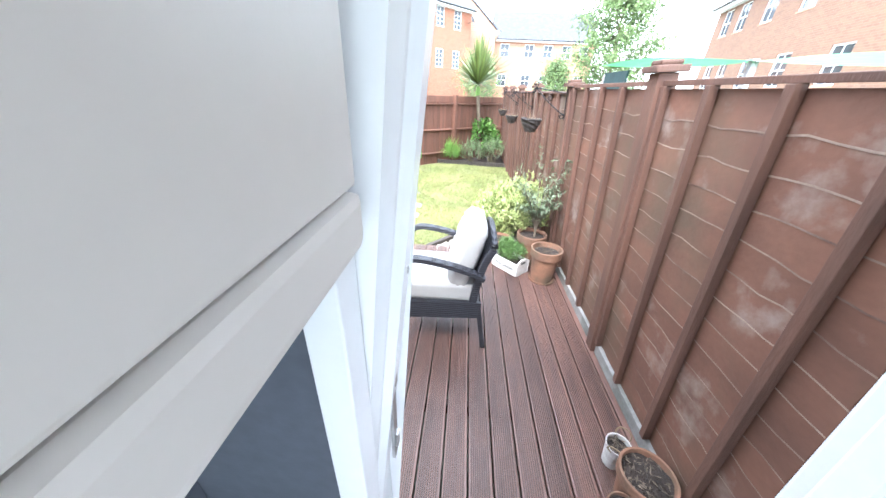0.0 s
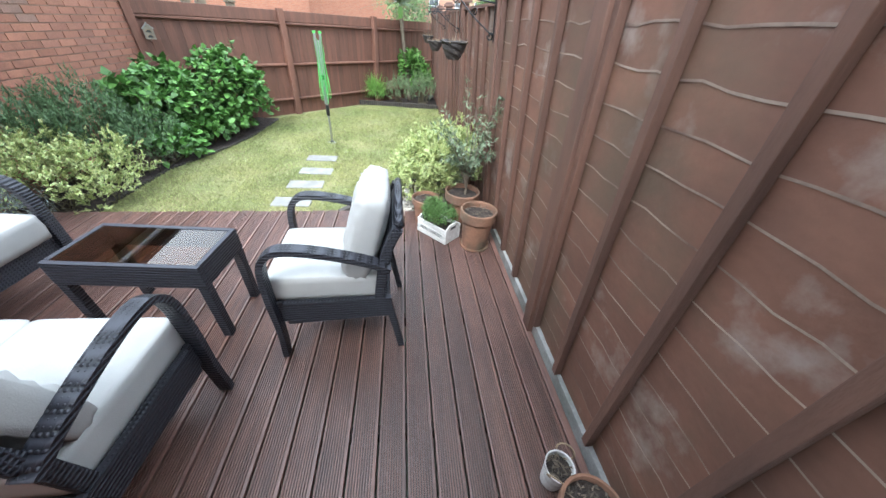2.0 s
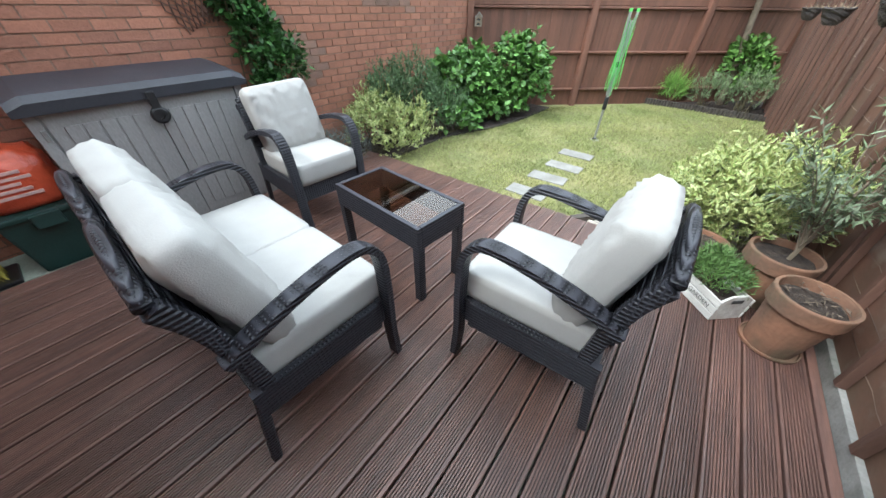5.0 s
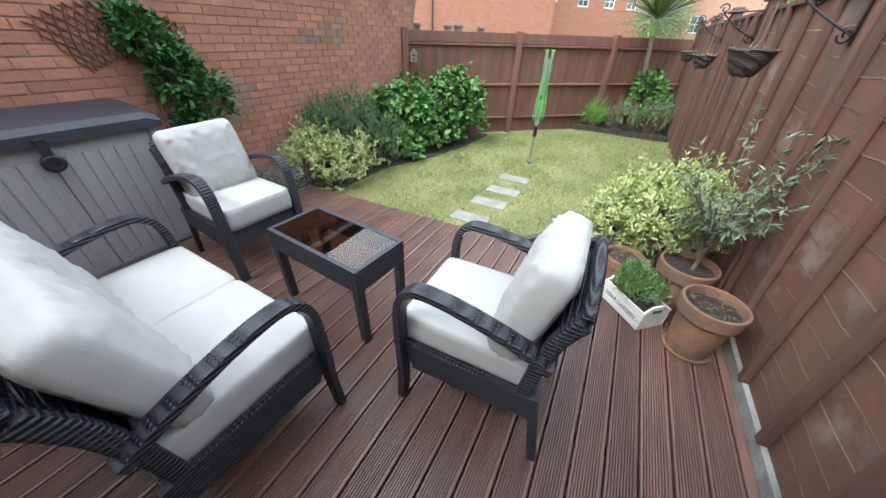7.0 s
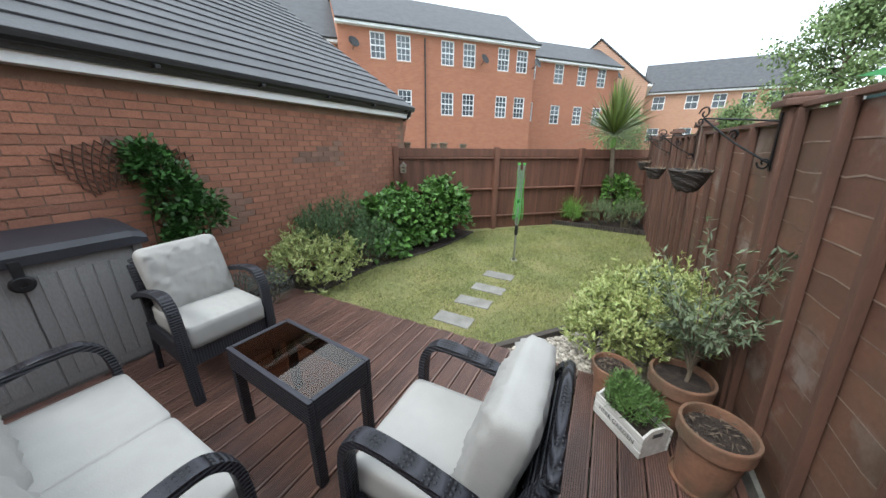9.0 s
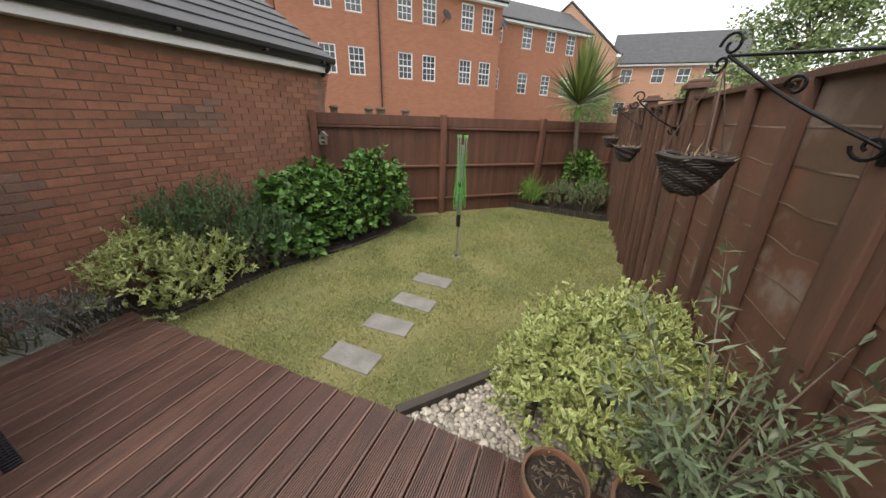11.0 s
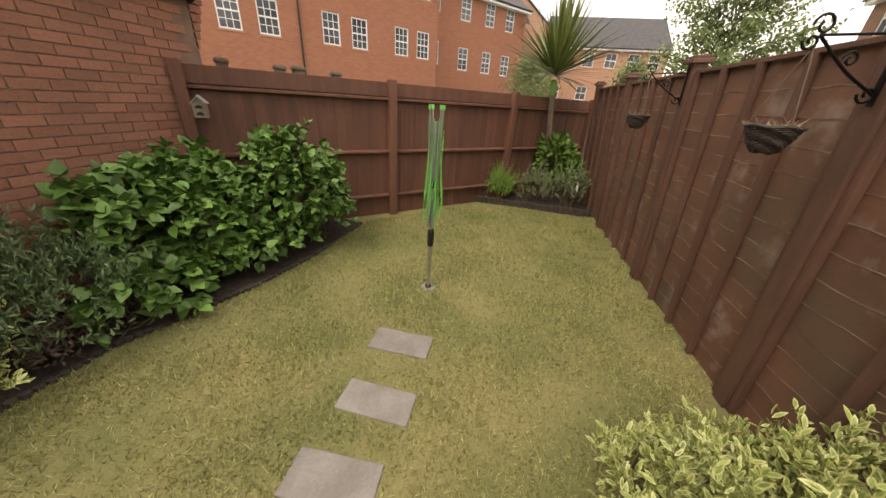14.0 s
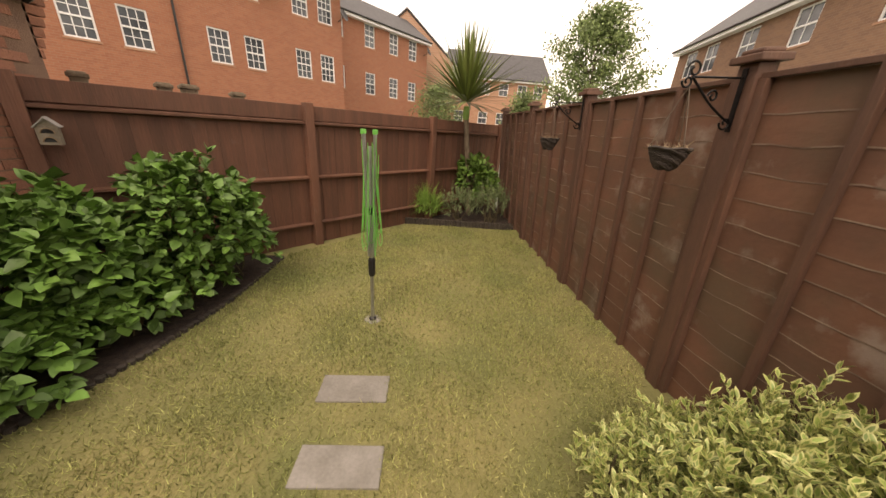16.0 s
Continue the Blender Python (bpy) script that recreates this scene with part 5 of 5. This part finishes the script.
def olive():
    th = empty("olive_tree", pose(0, 0, 0), "small olive tree with slim grey-green leaves", "olive tree")
    rs = np.random.RandomState(21)
    bm = bmesh.new()
    tips = []
    base = Vector((1.03, 3.66, 0.28))
    sweep(bm, curve([base, base + Vector((0.01, 0.01, 0.14)), base + Vector((0.0, 0.02, 0.28))], 4), ring(0.011), taper=[1.1 - 0.03 * i for i in range(9)])
    P, A = [], []
    for k in range(26):
        a = k * 2.4
        z0 = 0.38 + 0.20 * rs.rand()
        out = 0.14 + 0.24 * rs.rand()
        top = 0.65 + 0.62 * rs.rand() * (1.0 if k % 3 else 1.15)
        s = Vector((1.03, 3.66, z0))
        e = Vector((1.03 + out * math.cos(a), 3.66 + out * math.sin(a), top))
        e.x = min(e.x, FENCE_X - 0.07)
        m = s.lerp(e, 0.5) + Vector((0, 0, 0.05))
        pts = curve([s, m, e], 5)
        sweep(bm, pts, ring(0.0045, n=5), taper=[1 - 0.07 * i for i in range(len(pts))])
        for i in range(2, len(pts)):
            for _ in range(5):
                P.append(pts[i] + Vector(rs.normal(size=3) * 0.012))
                d = (pts[i] - pts[i - 1]).normalized()
                A.append(d * 0.5 + Vector(rs.normal(size=3) * 0.7))
    part("trunk", bm, M_BARK, th)
    n = len(P)
    v, f = leaves(rs, np.array([p[:] for p in P]), np.array([a[:] for a in A]), rs.normal(size=(n, 3)) * 0.4 + [0, 0, 1], 0.045 + 0.03 * rs.rand(n), 0.011 + 0.004 * rs.rand(n), "lance", 0.1)
    ob = new("leaves", mesh_np("leaves", v, f, M_OLIVE))
    ob.parent = th


olive()
shrub("variegated_shrub", [(0.95, 4.33, 0.36, 0.34, 0.38, 0.38), (0.66, 4.20, 0.24, 0.30, 0.32, 0.32), (1.04, 4.70, 0.30, 0.28, 0.30, 0.32), (0.72, 4.55, 0.22, 0.30, 0.30, 0.34), (0.85, 3.98, 0.42, 0.22, 0.22, 0.24), (0.54, 4.24, 0.14, 0.24, 0.24, 0.28), (0.60, 4.86, 0.08, 0.26, 0.22, 0.22), (0.93, 5.00, 0.04, 0.28, 0.22, 0.24)], 26000, 0.046, 0.0170, "oval", M_EUON, "cream and green variegated evergreen shrub on the gravel", "shrub", 12, -0.08, 40, 0.6, 0.5, sprig=13, sprig_len=0.10)
shrub("variegated_shrub", [(-2.80, 3.98, 0.20, 0.36, 0.34, 0.34), (-2.66, 4.38, 0.14, 0.34, 0.36, 0.34), (-2.52, 4.15, 0.02, 0.18, 0.3, 0.18), (-3.0, 4.2, 0.30, 0.26, 0.36, 0.30)], 6500, 0.045, 0.018, "oval", M_EUON, "cream and green variegated shrub against the wall", "shrub", 13, -0.06, 30, 0.5, 0.5, sprig=11, sprig_len=0.10)
shrub("grey_green_shrub", [(-2.92, 4.80, 0.40, 0.34, 0.40, 0.44), (-2.66, 5.05, 0.20, 0.36, 0.40, 0.36), (-3.02, 4.45, 0.42, 0.26, 0.30, 0.38)], 11000, 0.050, 0.011, "lance", M_SAGE, "fine-leaved grey-green shrub in the wall bed", "shrub", 14, -0.06, 40, 0.7, 0.45, sprig=14, sprig_len=0.16)
shrub("purple_plant", [(-2.60, 4.95, 0.04, 0.12, 0.20, 0.13), (-2.58, 5.2, 0.03, 0.10, 0.16, 0.11)], 900, 0.035, 0.016, "oval", M_PURPLE, "low purple-brown plant at the bed's edge", "plant", 15, -0.06, 10, 0.5, 0.5)
shrub("lavender_plant", [(-2.72, 3.50, 0.14, 0.22, 0.26, 0.22), (-2.95, 3.3, 0.14, 0.20, 0.22, 0.22)], 2200, 0.040, 0.007, "lance", M_LAVENDER, "grey lavender clump beside the deck", "lavender", 16, -0.06, 20, 0.8, 0.5)
shrub("hydrangea", [(-2.86, 5.72, 0.44, 0.38, 0.40, 0.44), (-2.62, 6.10, 0.40, 0.34, 0.42, 0.42), (-2.92, 6.25, 0.56, 0.30, 0.36, 0.40), (-2.60, 5.85, 0.16, 0.24, 0.40, 0.22), (-2.52, 5.42, 0.10, 0.24, 0.34, 0.22), (-2.36, 6.15, 0.14, 0.22, 0.34, 0.24)], 5200, 0.090, 0.080, "heart", M_HYDR, "broad-leaved green hydrangea bush in the wall bed", "hydrangea", 17, -0.06, 40, -0.1, 0.6, sprig=5, sprig_len=0.05)
shrub("hydrangea", [(-2.30, 6.78, 0.58, 0.42, 0.40, 0.50), (-2.20, 6.95, 0.34, 0.40, 0.34, 0.36), (-2.35, 6.55, 0.18, 0.32, 0.30, 0.24)], 3300, 0.080, 0.071, "heart", M_HYDR, "taller broad-leaved hydrangea bush by the back fence", "hydrangea", 18, -0.06, 30, -0.1, 0.6, sprig=5, sprig_len=0.05)


def trellis():
    th = empty("trellis", pose(0, 0, 0), "brown expanding lattice trellis fanned out on the wall", "trellis")
    x = WALL_X + 0.02
    c = Vector((x, 2.82, 0.85))
    def fan(a, r):
        return Vector((x, c.y + r * math.sin(a), c.z + r * math.cos(a)))
    n = 15
    for s in (-1, 1):
        for i in range(-4, n + 4):
            pts = []
            for k in range(9):
                r = 0.48 + 0.38 * k / 8
                a = -0.60 + 1.2 * (i + s * k * 0.5) / n
                if -0.60 <= a <= 0.60:
                    pts.append(fan(a, r) + Vector((0.006 * s, 0, 0)))
            if len(pts) > 1:
                part("lath", sweep(bmesh.new(), pts, band(0.006, 0.021), up=(1, 0, 0)), M_BATTEN, th)


trellis()
shrub("climber", [(-3.12, 3.02, 1.15, 0.12, 0.22, 0.34), (-3.08, 3.16, 0.95, 0.14, 0.24, 0.28), (-3.15, 2.90, 1.45, 0.10, 0.18, 0.24), (-3.1, 3.0, 0.5, 0.12, 0.2, 0.5)], 3600, 0.060, 0.040, "oval", M_CLIMB, "dark green climber on the trellis", "climber", 19, -0.03, 30, 0.2, 0.5)

# corner bed
shrub("grass_clump", [(-0.31, 9.50, 0.12, 0.27, 0.16, 0.28)], 1200, 0.30, 0.012, "blade", M_STRAP, "clump of bright green strap leaves", "plant", 31, -0.06, 4, 0.9, 0.2)
shrub("grey_green_shrub", [(0.36, 9.50, 0.14, 0.32, 0.20, 0.30), (0.95, 9.50, 0.18, 0.36, 0.20, 0.34)], 4200, 0.05, 0.010, "lance", M_AIRY, "fine-leaved lavender-like shrub by the log edging", "shrub", 32, -0.06, 30, 0.75, 0.4, sprig=14, sprig_len=0.14)
shrub("leafy_shrub", [(0.66, 10.0, 0.62, 0.32, 0.22, 0.42), (0.92, 9.95, 0.40, 0.25, 0.2, 0.34)], 1400, 0.085, 0.070, "heart", M_HERB, "bright green broad-leaved shrub in the corner", "shrub", 33, -0.06, 16, 0.2, 0.6)


def palm(x, y):
    th = empty("palm_tree", pose(x, y, -0.06), "cabbage palm with a slim trunk and a spiky head", "palm")
    rs = np.random.RandomState(41)
    pts = curve([(0.02, 0, 0), (-0.05, 0.0, 0.7), (-0.14, 0.0, 1.35), (-0.2, 0, 1.9)], 8)
    bm = sweep(bmesh.new(), pts, ring(0.045, n=12), taper=[1.15 - 0.010 * i + 0.05 * (i % 2) for i in range(len(pts))])
    part("trunk", bm, M_BARK, th, smooth=False)
    n = 230
    u = rs.rand(n)
    el = np.radians(89 - 92 * u ** 1.15)
    az = rs.rand(n) * 6.283
    d = np.stack([np.cos(el) * np.cos(az), np.cos(el) * np.sin(az), np.sin(el)], 1)
    L = 0.85 + 0.40 * rs.rand(n)
    seg = 4
    side = np.cross(d, [0, 0, 1.0])
    side /= np.linalg.norm(side, axis=1, keepdims=True) + 1e-6
    V, F = [], []
    for i in range(seg + 1):
        t = i / seg
        w = 0.024 * (0.6 + 0.9 * t) * (1 - t ** 2.2) + 0.001
        c = np.array([-0.205, 0, 2.0]) + d * (L * t)[:, None]
        c[:, 2] -= 0.16 * t ** 2 * np.cos(el) * L
        V.append(np.stack([c - side * w, c + side * w], 1))
    V = np.stack(V, 1)
    idx = np.arange(n)[:, None] * (2 * (seg + 1))
    for i in range(seg):
        F.append(np.concatenate([idx + 2 * i, idx + 2 * i + 1, idx + 2 * i + 3, idx + 2 * i + 2], 1))
    ob = new("leaves", mesh_np("leaves", V.reshape(-1, 3), np.concatenate(F), M_PALMLEAF))
    ob.parent = th
    yel = part("collar", lathe(bmesh.new(), [(0.05, 1.72), (0.062, 1.8), (0.05, 1.93), (0.01, 1.95)], 12, pose(-0.195, 0, 0)), M_HERB, th, "yellow-green leaf bases")


palm(0.60, 9.96)


# ---- rotary airer ----
def airer():
    th = empty("rotary_airer", pose(-0.735, 6.36, LAWN_Z), "folded rotary clothes airer with lime green lines", "clothes airer")
    part("pole", sweep(bmesh.new(), [(0, 0, 0), (0, 0, 1.42)], ring(0.015, n=12)), M_METAL, th)
    part("socket", lathe(bmesh.new(), [(0.03, -0.02), (0.03, 0.02), (0.02, 0.03)], 14), M_BLACK, th)
    part("collar", lathe(bmesh.new(), [(0.022, 0.42), (0.028, 0.44), (0.028, 0.56), (0.02, 0.58)], 14), M_BLACK, th)
    part("collar", lathe(bmesh.new(), [(0.020, 0.93), (0.030, 0.94), (0.030, 0.98), (0.02, 0.99)], 14), M_BLACK, th)
    rs = random.Random(6)
    for k in range(4):
        a = math.pi / 4 + k * math.pi / 2
        c, s = math.cos(a), math.sin(a)
        pts = [(0.028 * c, 0.028 * s, 0.60), (0.034 * c, 0.034 * s, 0.95), (0.045 * c, 0.045 * s, 1.30), (0.056 * c, 0.056 * s, 1.50)]
        arm = part("arm", sweep(bmesh.new(), curve(pts, 4), ring(0.008, n=8)), M_METAL, th)
        part("tip", sweep(bmesh.new(), [pts[-1], (0.058 * c, 0.058 * s, 1.53)], ring(0.013, n=8)), M_GREEN, arm)
    bm = bmesh.new()
    for k in range(18):
        a = k * 0.77
        r0, r1 = 0.045 + 0.02 * rs.random(), 0.055 + 0.035 * rs.random()
        z0, z1 = 1.25 + 0.24 * rs.random(), 0.62 + 0.28 * rs.random()
        c, s = math.cos(a), math.sin(a)
        sweep(bm, curve([(r0 * c, r0 * s, z0), (r0 * 0.9 * c, r0 * 0.9 * s, (z0 + z1) / 2 + 0.1), (r1 * c, r1 * s, z1 + 0.05), (r1 * 0.7 * math.cos(a + 0.5), r1 * 0.7 * math.sin(a + 0.5), z1), (0.04 * math.cos(a + 1), 0.04 * math.sin(a + 1), z1 + 0.3)], 4), ring(0.0024, n=5))
    part("line", bm, M_GREEN, th, "lime green plastic line hanging in loops")["kind"] = "stuff"
    pad = lathe(bmesh.new(), [(0.075, -0.02), (0.07, 0.002), (0.03, 0.006)], 14)
    tagged(part("ground_socket", pad, M_CONCRETE, th), "", "")


airer()


# ---- hanging baskets ----
def basket(y, x, z, r, h):
    th = empty("hanging_basket", pose(x, y, 0), "dark woven hanging basket of dry stems on an iron bracket", "hanging basket", "hanging baskets")
    bm = bmesh.new()
    rs = random.Random(int(y * 10))
    rows = 17
    for k in range(rows):
        t = k / (rows - 1)
        rad = r * (0.38 + 0.62 * t ** 0.65)
        cane = 0.055 * r
        zz = z + h * t
        pts = [((rad + 0.0025 * math.sin(16 * a + k * 3.14) + 0.002 * math.sin(3 * a + k)) * math.cos(a), (rad + 0.0025 * math.sin(16 * a + k * 3.14) + 0.002 * math.sin(3 * a + k)) * math.sin(a), zz + 0.003 * math.sin(5 * a + k)) for a in [i * 2 * math.pi / 40 for i in range(41)]]
        sweep(bm, pts, ring(cane if k < rows - 1 else 1.6 * cane, n=6))
    part("bowl", bm, M_BASKET, th)["kind"] = "stuff"
    part("liner", lathe(bmesh.new(), [(r * 0.36, z), (r * 0.70, z + h * 0.35), (r * 0.90, z + h * 0.8), (r * 0.88, z + h * 0.84), (0.01, z + h * 0.86)], 22), M_SOIL, th)
    n = 70
    q = np.random.RandomState(int(y * 7))
    p = np.stack([q.uniform(-r, r, n) * 0.7, q.uniform(-r, r, n) * 0.7, np.full(n, z + h * 0.86)], 1)
    al = np.stack([q.normal(size=n), q.normal(size=n), 0.5 + 0 * q.rand(n)], 1)
    v, f = leaves(q, p, al, q.normal(size=(n, 3)), 0.04 + 0.05 * q.rand(n), np.full(n, 0.006), "lance", 0)
    ob = new("dry_stems", mesh_np("dry_stems", v, f, M_ROPE))
    ob.parent = th
    top = Vector((0.0, 0.0, z + h + 0.28))
    for k in range(3):
        a = 0.5 + k * 2.094
        part("chain", sweep(bmesh.new(), curve([(r * math.cos(a), r * math.sin(a), z + h), (r * 0.5 * math.cos(a), r * 0.5 * math.sin(a), z + h + 0.15), top], 4), ring(0.0025, n=5)), M_CHAIN, th)
    return top + Vector((x, y, 0))


def post_face(z):
    """Where the leaning posts' face stands at a height."""
    return FENCE_X - 0.072 - math.tan(radians(FENCE_LEAN)) * z


def bracket(y, top):
    th = empty("iron_bracket", pose(0, 0, 0), "black scrolled iron hanging-basket bracket on a fence post", "bracket", "basket brackets")
    wx = post_face(1.80)
    hook = Vector((top.x, top.y, top.z + 0.035))
    part("back_plate", sweep(bmesh.new(), [(post_face(1.56), y, 1.56), (post_face(1.84), y, 1.84)], band(0.006, 0.024), up=(0, 1, 0)), M_IRON, th)
    part("top_bar", sweep(bmesh.new(), [(wx, y, 1.80), hook], ring(0.005)), M_IRON, th)
    d = (hook - Vector((wx, y, 1.80)))
    lowp = Vector((post_face(1.60) - 0.008, y, 1.60))
    part("strut", sweep(bmesh.new(), curve([lowp, lowp.lerp(hook, 0.5) + Vector((0, 0, -0.015)), hook], 8), ring(0.0055)), M_IRON, th)
    dd = Vector((d.x, d.y, 0)).normalized()
    for c, s, flip in ((hook + Vector((0, 0, 0.03)), 0.04, 1), (hook - dd * -0.02 + Vector((0, 0, -0.02)), 0.03, -1), (lowp + dd * 0.02, 0.035, -1), (lowp.lerp(hook, 0.5) + Vector((0, 0, 0.02)), 0.03, 1)):
        pts = [c + dd * (s * (1 - i / 22) * math.cos(i * 0.45)) + Vector((0, 0, flip * s * (1 - i / 22) * math.sin(i * 0.45))) for i in range(17)]
        part("scroll", sweep(bmesh.new(), pts, ring(0.005, n=6), up=dd.cross(Vector((0, 0, 1)))), M_IRON, th)


for yb, py, xb, r in ((4.22, POST_Y[2], 0.895, 0.112), (5.61, POST_Y[3], 0.852, 0.088), (7.18, POST_Y[4], 0.865, 0.085)):
    t = basket(yb, xb, 1.40 if yb < 5 else 1.365, r, 0.13 if yb < 5 else 0.10)
    bracket(py, t)


# ---- bird house ----
def bird_house():
    th = empty("bird_house", pose(BF0.x + 0.20, BF0.y + 0.06, 1.18, 0, 0, BF_ANG - 8), "small weathered wooden bird feeder house on the fence", "bird house")
    part("body", boxed((-0.055, -0.10, 0), (0.055, -0.02, 0.13), 0.003), M_BIRD, th)
    for s in (-1, 1):
        part("roof", boxed((-0.004, -0.12, 0), (0.092, 0.0, 0.009), 0.002, pose(0, 0, 0.185) @ Matrix.Rotation(radians(45) if s > 0 else radians(135), 4, "Y")), M_CONCRETE, th)
    bm = bmesh.new()
    vs = [bm.verts.new(c) for c in ((-0.055, -0.10, 0.131), (0.055, -0.10, 0.131), (0, -0.10, 0.18), (-0.055, -0.02, 0.131), (0.055, -0.02, 0.131), (0, -0.02, 0.18))]
    for f in ((0, 1, 2), (5, 4, 3), (0, 3, 4, 1), (1, 4, 5, 2), (2, 5, 3, 0)):
        bm.faces.new([vs[i] for i in f])
    part("gable", bm, M_BIRD, th)
    for z in (0.02, 0.08):
        bm = bmesh.new()
        pts = [(0.034 * math.cos(a), -0.103, z + 0.034 * math.sin(a)) for a in [i * math.pi / 10 for i in range(11)]]
        sweep(bm, pts, ring(0.004, n=6), up=(0, 1, 0))
        part("arch", bm, M_ROPE, th)
        bm = bmesh.new()
        bm.faces.new([bm.verts.new((p[0], -0.1005, p[2])) for p in pts])
        part("hole", bmesh.ops.solidify(bm, geom=bm.faces[:], thickness=0.003) and bm, M_INK, th)


bird_house()


# ---- post tops of the yard behind ----
def rear_post(x, y, z, r):
    bm = bmesh.new()
    box(bm, (-r, -r, -0.1), (r, r, z), 0.012)
    box(bm, (-r - 0.015, -r - 0.015, z - 0.05), (r + 0.015, r + 0.015, z - 0.015), 0.008)
    ob = part("fence_post", bm, M_BARK)
    ob.matrix_basis = pose(x, y, 0, 0, 0, 43)
    return tagged(ob, "weathered timber post top behind the back fence", "fence post", "posts behind the fence")


for x, y, z, r in ((-3.56, 7.53, 1.75, 0.06), (-3.12, 7.94, 1.74, 0.06), (-2.96, 8.08, 1.75, 0.07), (-2.62, 8.40, 1.73, 0.06)):
    rear_post(x, y, z, r)


# ---- beyond the fence ----
def gazebo():
    th = empty("garden_canopy", pose(2.60, 3.70, 0), "neighbour's green canopy over a dark net behind the fence", "canopy")
    bm = bmesh.new()
    n = 10
    rows = [[bm.verts.new((-0.85 + 1.7 * i / n, -1.18 + 2.36 * j / n, 2.00 + 0.05 * math.sin(math.pi * j / n) + 0.10 * i / n + 0.12 * j / n - 0.04 * math.sin(math.pi * i / n))) for j in range(n + 1)] for i in range(n + 1)]
    for i in range(n):
        for j in range(n):
            bm.faces.new((rows[i][j], rows[i + 1][j], rows[i + 1][j + 1], rows[i][j + 1]))
    bmesh.ops.solidify(bm, geom=bm.faces[:], thickness=0.02)
    part("canopy", bm, M_TARP, th)
    for x in (-0.8, 0.8):
        for y in (-1.1, 1.1):
            part("post", sweep(bmesh.new(), [(x, y, -0.12), (x, y, 2.02)], ring(0.025)), M_METAL, th)
    part("net", boxed((-0.81, 0.5, 0.4), (-0.79, 1.1, 2.04)), M_NET, th)


gazebo()


def tree(x, y, height, spread, n, seed, label):
    th = empty("tree", pose(x, y, -0.12), label, "tree")
    rs = np.random.RandomState(seed)
    bm = bmesh.new()
    trunk = curve([(0, 0, 0), (0.1, 0, height * 0.3), (0.0, 0.1, height * 0.62), (0.05, 0.0, height * 0.92)], 5)
    sweep(bm, trunk, ring(0.14, n=9), taper=[1 - 0.055 * i for i in range(len(trunk))])
    tips = []
    for k in range(34):
        t = 0.28 + 0.66 * k / 34
        s = trunk[min(int(t * (len(trunk) - 1)), len(trunk) - 1)]
        a = k * 2.4
        reach = spread * (1.0 - 0.75 * abs(t - 0.45) / 0.55) * (0.65 + 0.5 * rs.rand())
        e = Vector((s.x + reach * math.cos(a), s.y + reach * math.sin(a), s.z + reach * (0.35 + 0.35 * rs.rand())))
        pts = curve([s, s.lerp(e, 0.5) + Vector((0, 0, 0.12)), e], 4)
        sweep(bm, pts, ring(0.035, n=5), taper=[1 - 0.09 * i for i in range(len(pts))])
        for q in pts[3:]:
            tips.append((q, 0.30 + 0.22 * rs.rand()))
    part("trunk", bm, M_BARK, th)
    c = np.array([p[0][:] for p in tips])
    r = np.array([p[1] for p in tips])
    pick = rs.randint(len(tips), size=n)
    d = rs.normal(size=(n, 3))
    p = c[pick] + d * (r[pick] * 0.62)[:, None]
    v, f = leaves(rs, p, rs.normal(size=(n, 3)) + [0, 0, -0.2], rs.normal(size=(n, 3)) + [0, 0, 0.8], 0.10 + 0.08 * rs.rand(n), 0.06 + 0.04 * rs.rand(n), "oval", 0.1)
    ob = new("crown", mesh_np("crown", v, f, M_TREE))
    ob.parent = th


tree(7.4, 19.6, 7.8, 2.3, 15000, 51, "tall light green tree with an open crown beyond the fence")
tree(5.6, 23.5, 4.2, 1.3, 4500, 52, "small light green tree behind the fence")
tree(0.7, 26.5, 4.6, 1.7, 5200, 53, "rounded green tree below the far houses")


# ---- bricks of the garage wall ----
def bricks():
    bw, bh, pitch, rise = 0.196, 0.062, 0.206, 0.0725
    rs = random.Random(9)
    m3 = [to_mesh("brick", boxed((-0.02, -w / 2, -bh / 2), (0.006, w / 2, bh / 2), 0.003), M_BRICK) for w in (bw, bw * 0.47)]
    dark = to_mesh("brick", boxed((-0.02, -bw / 2, -bh / 2), (0.006, bw / 2, bh / 2), 0.003), M_BRICKDARK)
    rest = bmesh.new()
    made = 0
    for k in range(30):
        z = -0.05 + k * rise
        off = 0.5 * pitch * (k % 2)
        for i in range(37):
            y = -0.5 + off + i * pitch
            if y > 6.9 or z > 2.16:
                continue
            near = 2.75 < y < 5.3 and 0.45 < z
            if near and made < 300:
                blob = noise.noise(Vector((0, y * 1.1, z * 1.6))) > 0.22
                shared("brick", dark if blob else m3[0], GARAGE, pose(WALL_X + 0.002 * rs.random(), y, z))
                made += 1
            else:
                box(rest, (WALL_X - 0.02, y - bw / 2, z - bh / 2), (WALL_X + 0.006 + 0.002 * rs.random(), min(y + bw / 2, 7.02), z + bh / 2))
    ob = part("brickwork", rest, M_BRICKREST, GARAGE)
    ob["kind"] = "stuff"


M_BRICKREST = mat("garage_brick_run", (0.340, 0.150, 0.095), (0.25, 0.118, 0.082), rough=0.9, scale=1.6, fine=70, bump=0.5, spread=0.14, island=True)
bricks()
